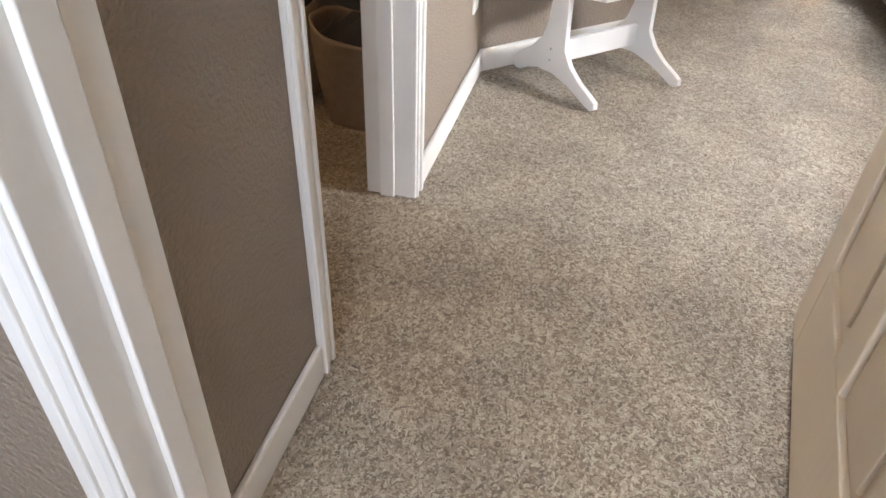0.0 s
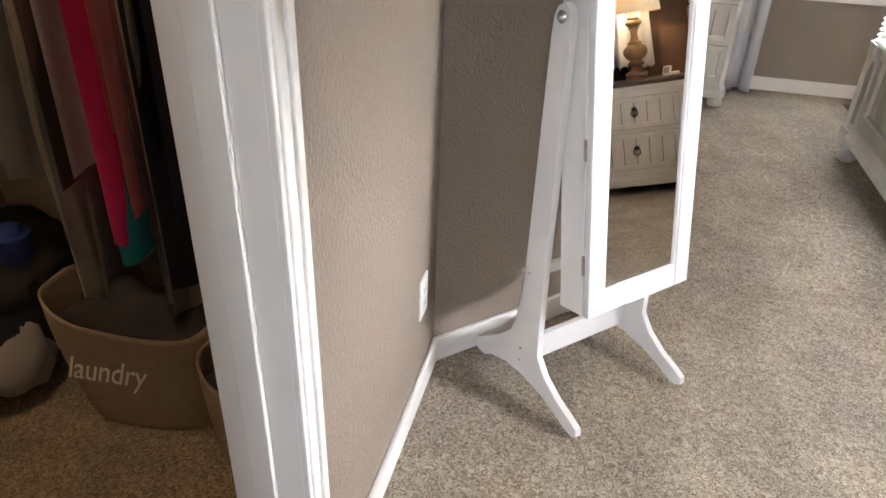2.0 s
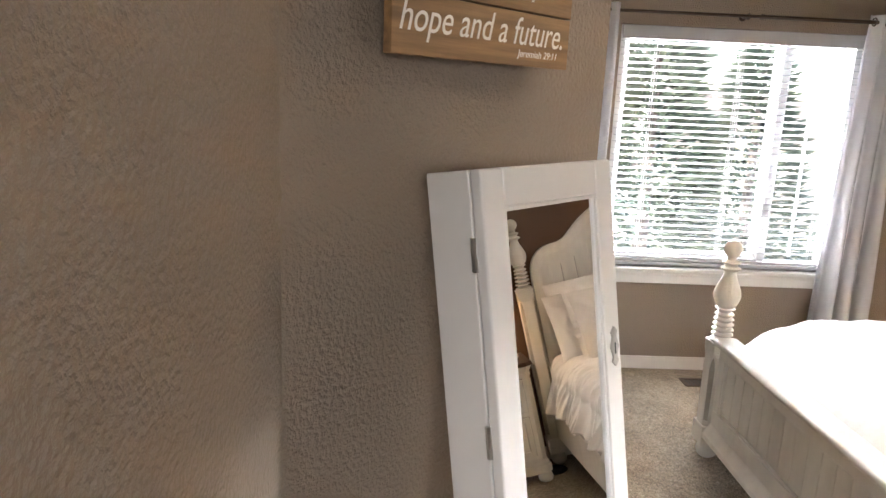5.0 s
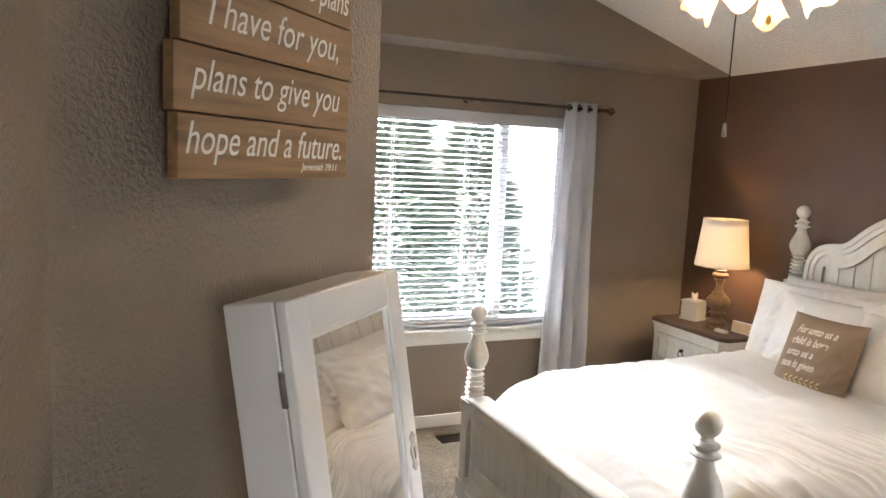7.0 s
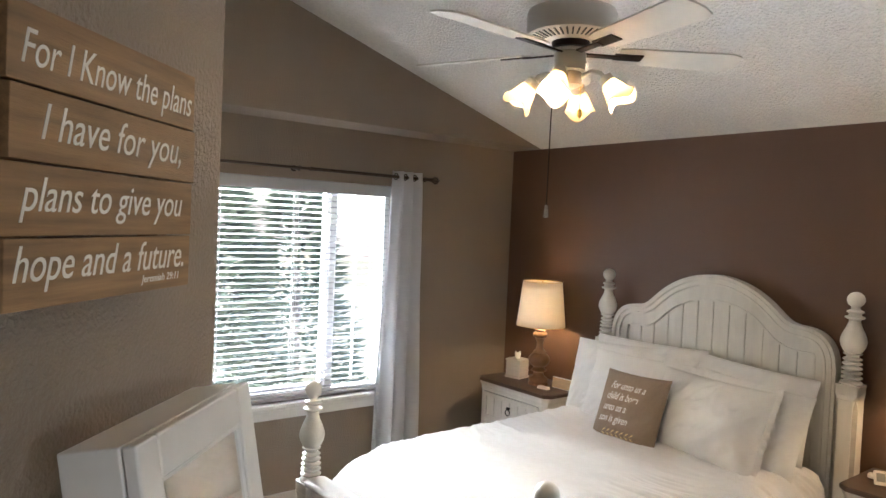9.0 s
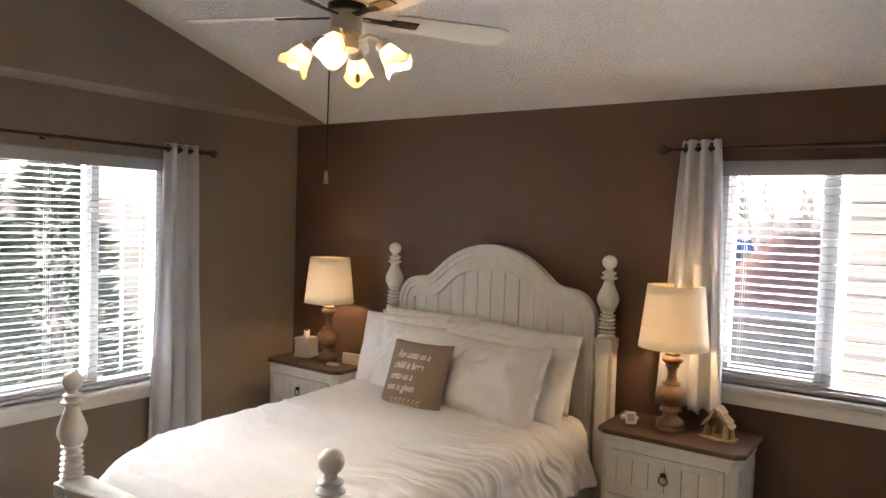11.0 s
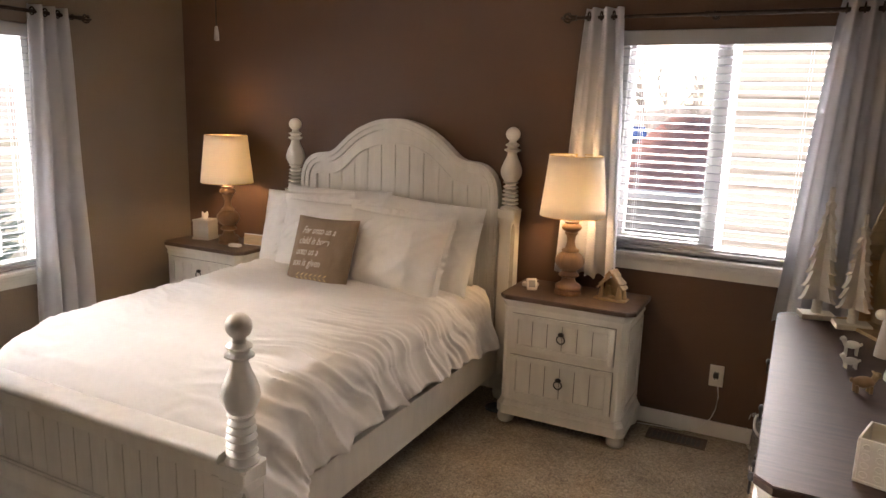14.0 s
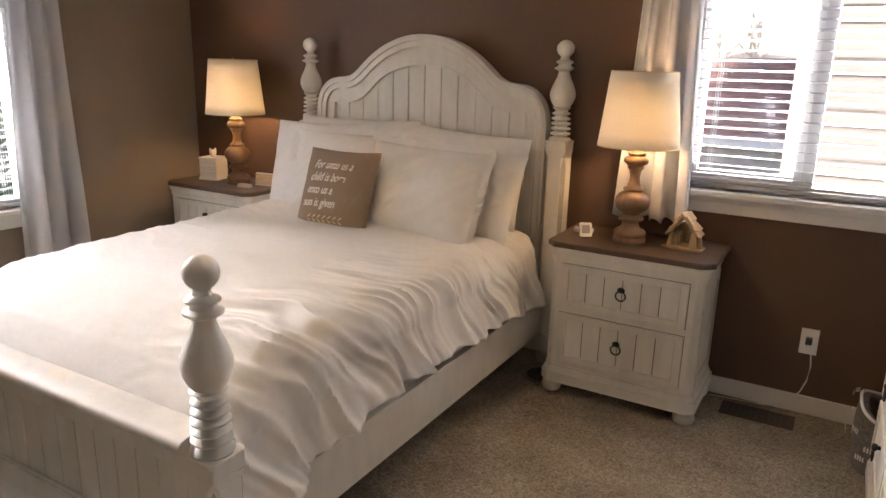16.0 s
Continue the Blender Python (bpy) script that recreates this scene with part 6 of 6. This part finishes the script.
lathe(_b, [(0.036, 0.0), (0.042, 0.006), (0.045, 0.06), (0.047, 0.066), (0.047, 0.078), (0.030, 0.082), (0.028, 0.10), (0.022, 0.104)], 20)
part("container_body", _b, M["bluec"], _t, smooth=True)

# ---- outside ----
GZ = -2.9
_b = bmesh.new()
prism(_b, [(400 * math.cos(2 * math.pi * i / 48), 400 * math.sin(2 * math.pi * i / 48)) for i in range(48)], "z", GZ - 0.3, GZ)
structure("ground", _b, M["grass"], "winter lawn around the house")
structure("house_base", boxes((-0.15, 6.7, -1.5, 4.15, GZ, -0.13)), M["siding"], "beige siding of the lower storey")


def conifer(label, m, h, r, seed, n=5200):
    t = thing("conifer", label, "tree", m, "conifers")
    rng = random.Random(seed)
    b = bmesh.new()
    tube(b, [(0, 0, 0), (0.02, 0.02, h * 0.5), (0, 0, h)], 0.16, 10, 0.015)
    part("trunk", b, M["bark"], t, smooth=True)
    verts, faces = [], []
    for _ in range(n):
        v = rng.random() ** 0.8
        z = 0.25 + (h - 0.3) * v
        a = rng.random() * 6.283
        layer = 0.80 + 0.20 * math.sin(z * 5.2 + 1.5 * math.sin(a * 3))
        rr = r * (1 - v) ** 0.85 * layer * (0.55 + 0.45 * rng.random() ** 0.4) + 0.05
        x, y = rr * math.cos(a), rr * math.sin(a)
        out = Vector((math.cos(a), math.sin(a), 0.15 + rng.uniform(-0.3, 0.3))).normalized()
        side = out.cross(Vector((0, 0, 1))).normalized()
        ln, wd = rng.uniform(0.14, 0.30), rng.uniform(0.03, 0.07)
        up = out.cross(side)
        c = Vector((x, y, z))
        k = len(verts)
        verts += [c - out * ln * 0.3, c + side * wd, c + out * ln, c - side * wd, c + up * wd * 0.8 + out * ln * 0.2]
        faces += [(k, k + 1, k + 4), (k + 1, k + 2, k + 4), (k + 2, k + 3, k + 4), (k + 3, k, k + 4)]
    me = bpy.data.meshes.new("needles")
    me.from_pydata(verts, [], faces)
    me.materials.append(M["needles"])
    o = new("needles", me)
    o.parent = t
    o["kind"] = "stuff"
    return t


def bare_tree(label, m, h, seed):
    t = thing("bare_tree", label, "tree", m, "bare trees")
    rng = random.Random(seed)
    b = bmesh.new()

    def grow(p, d, ln, r, k):
        q = p + d * ln * 0.5 + Vector((rng.uniform(-1, 1), rng.uniform(-1, 1), 0)) * ln * 0.06
        e = p + d * ln
        tube(b, [p, q, e], r, 6 if k < 3 else 4, r * 0.62)
        if k >= 5:
            return
        for _ in range(3 if k < 4 else 2):
            nd = (d + Vector((rng.uniform(-0.8, 0.8), rng.uniform(-0.8, 0.8), rng.uniform(-0.1, 0.5)))).normalized()
            grow(p + d * ln * rng.uniform(0.55, 1.0), nd, ln * rng.uniform(0.6, 0.78), r * 0.6, k + 1)
    grow(Vector((0, 0, 0)), Vector((0, 0, 1)), h * 0.32, h * 0.018, 0)
    part("limbs", b, M["bark"], t)
    return t


conifer("tall blue green conifer close outside the wide window", pose(-4.6, 3.15, GZ), 6.4, 1.75, 3)
conifer("blue green conifer further along the yard", pose(-7.6, 5.9, GZ), 6.0, 1.9, 4, 3500)
bare_tree("bare winter tree beyond the yard", pose(-9.5, 1.2, GZ), 8.0, 5)
bare_tree("bare winter tree behind the conifers", pose(-14.0, 5.2, GZ), 9.0, 6)
bare_tree("bare winter tree by the neighbouring roof", pose(0.6, 19.0, GZ), 9.5, 8)
bare_tree("bare winter tree across the street", pose(-4.0, 24.0, GZ), 9.0, 9)
bare_tree("small bare tree by the fence", pose(1.9, 15.0, GZ), 6.0, 10)


def neighbour():
    h = thing("neighbour_house", "beige lap sided neighbouring house with white trim", "house", pose(0, 0, 0))
    w = part("house_wall", boxes((3.30, 12.0, 8.0, 16.0, GZ, 3.4)), M["siding"], h)
    data = None
    for i in range(40):
        z = GZ + 0.05 + 0.148 * i
        b = bmesh.new()
        prism(b, [(7.999, z), (7.972, z), (7.992, z + 0.145), (7.999, z + 0.145)], "x", 3.38, 12.0)
        part("siding_board", b, M["siding"], w)
    part("corner_trim", boxes((3.29, 3.38, 7.955, 7.999, GZ, 3.4), (3.26, 3.29, 7.955, 8.1, GZ, 3.4)), M["trim"], h)
    part("roof", boxes((3.0, 12.4, 7.4, 16.4, 3.4, 3.6)), M["roof_grey"], h)
    return h


neighbour()


def red_roof_house():
    h = thing("low_house", "low house with a red brown shingled roof", "house", pose(0, 0, 0))
    part("house_wall", boxes((1.05, 7.0, 11.56, 18.0, GZ, 0.44)), M["pale_stone"], h, "pale stone faced wall")
    b = bmesh.new()
    v = [b.verts.new(p) for p in ((0.85, 11.5, 0.52), (7.4, 11.5, 0.52), (7.4, 18.4, 0.52), (0.85, 18.4, 0.52), (1.62, 15.0, 1.66), (7.4, 15.0, 1.66))]
    for f in ((0, 1, 5, 4), (1, 2, 5), (2, 3, 4, 5), (3, 0, 4), (3, 2, 1, 0)):
        b.faces.new([v[i] for i in f])
    part("roof", b, M["roof_red"], h, "red brown shingled roof")
    # shingle courses on the slope towards the yard
    for i in range(18):
        k0, k1 = i / 18, (i + 1) / 18
        b = bmesh.new()
        y0, y1, z0, z1 = 11.5 + 3.5 * k0, 11.5 + 3.5 * k1, 0.53 + 1.14 * k0, 0.53 + 1.14 * k1
        xa, xb = 0.87 + 0.76 * k0, 0.87 + 0.76 * k1
        q = [b.verts.new(p) for p in ((xa, y0, z0 + 0.02), (7.38, y0, z0 + 0.02), (7.38, y1, z1), (xb, y1, z1), (xa, y0, z0 - 0.006), (7.38, y0, z0 - 0.006), (7.38, y1, z1 - 0.02), (xb, y1, z1 - 0.02))]
        for f in ((0, 1, 2, 3), (7, 6, 5, 4), (0, 4, 5, 1), (1, 5, 6, 2), (2, 6, 7, 3), (3, 7, 4, 0)):
            b.faces.new([q[j] for j in f])
        part("shingle_course", b, M["roof_red"], h)
    part("gutter", boxes((0.80, 7.4, 11.38, 11.50, 0.40, 0.53)), M["trim"], h)
    return h


red_roof_house()
fn = thing("deck_railing", "white deck railing beside the low house", "fence", pose(0, 0, 0))
for _i in range(26):
    part("post", boxes((-2.95 + 0.16 * _i, -2.91 + 0.16 * _i, 13.0, 13.04, GZ, 1.12)), M["trim"], fn)
for _z in (0.62, 1.12):
    part("rail", boxes((-3.0, 1.15, 12.99, 13.05, _z, _z + 0.07)), M["trim"], fn)
_b = bmesh.new()
prism(_b, [(40.0, GZ), (90.0, GZ), (90.0, 0.2), (62.0, -0.6), (45.0, -0.7)], "x", -30, 30)
structure("terrace", _b, M["asphalt"], "raised street bank beyond the yards")
car = thing("parked_car", "small blue car parked far beyond the low house", "car", pose(-8.8, 60.0, -0.58, 0, 0, 72))
_b = bmesh.new()
prism(_b, [(-2.1, 0.35), (2.1, 0.35), (2.15, 0.8), (1.3, 0.95), (0.7, 1.42), (-1.1, 1.42), (-1.7, 0.98), (-2.15, 0.85)], "y", -0.85, 0.85)
part("body", _b, M["car_blue"], car, bevel=0.06)
for _x in (-1.3, 1.3):
    for _y in (-0.78, 0.78):
        _b = bmesh.new()
        tube(_b, [(_x, _y - 0.1, 0.33), (_x, _y + 0.1, 0.33)], 0.33, 20)
        part("wheel", _b, M["black"], car)
_b = bmesh.new()
_N = 140
_ring = []
for _i in range(_N):
    _a = 2 * math.pi * _i / _N
    _h = 5.5 + 2.5 * noise.noise(Vector((math.cos(_a) * 6, math.sin(_a) * 6, 1))) + 1.2 * noise.noise(Vector((math.cos(_a) * 25, math.sin(_a) * 25, 4)))
    _ring.append((_b.verts.new((90 * math.cos(_a), 90 * math.sin(_a), GZ)), _b.verts.new((90 * math.cos(_a), 90 * math.sin(_a), GZ + _h)), _b.verts.new((93 * math.cos(_a), 93 * math.sin(_a), GZ + _h * 0.97)),
                  _b.verts.new((93 * math.cos(_a), 93 * math.sin(_a), GZ))))
for _i in range(_N):
    _p, _q = _ring[_i], _ring[(_i + 1) % _N]
    for _j in range(3):
        _b.faces.new((_p[_j], _q[_j], _q[_j + 1], _p[_j + 1]))
structure("backdrop", _b, M["far"], "far line of bare winter woods")
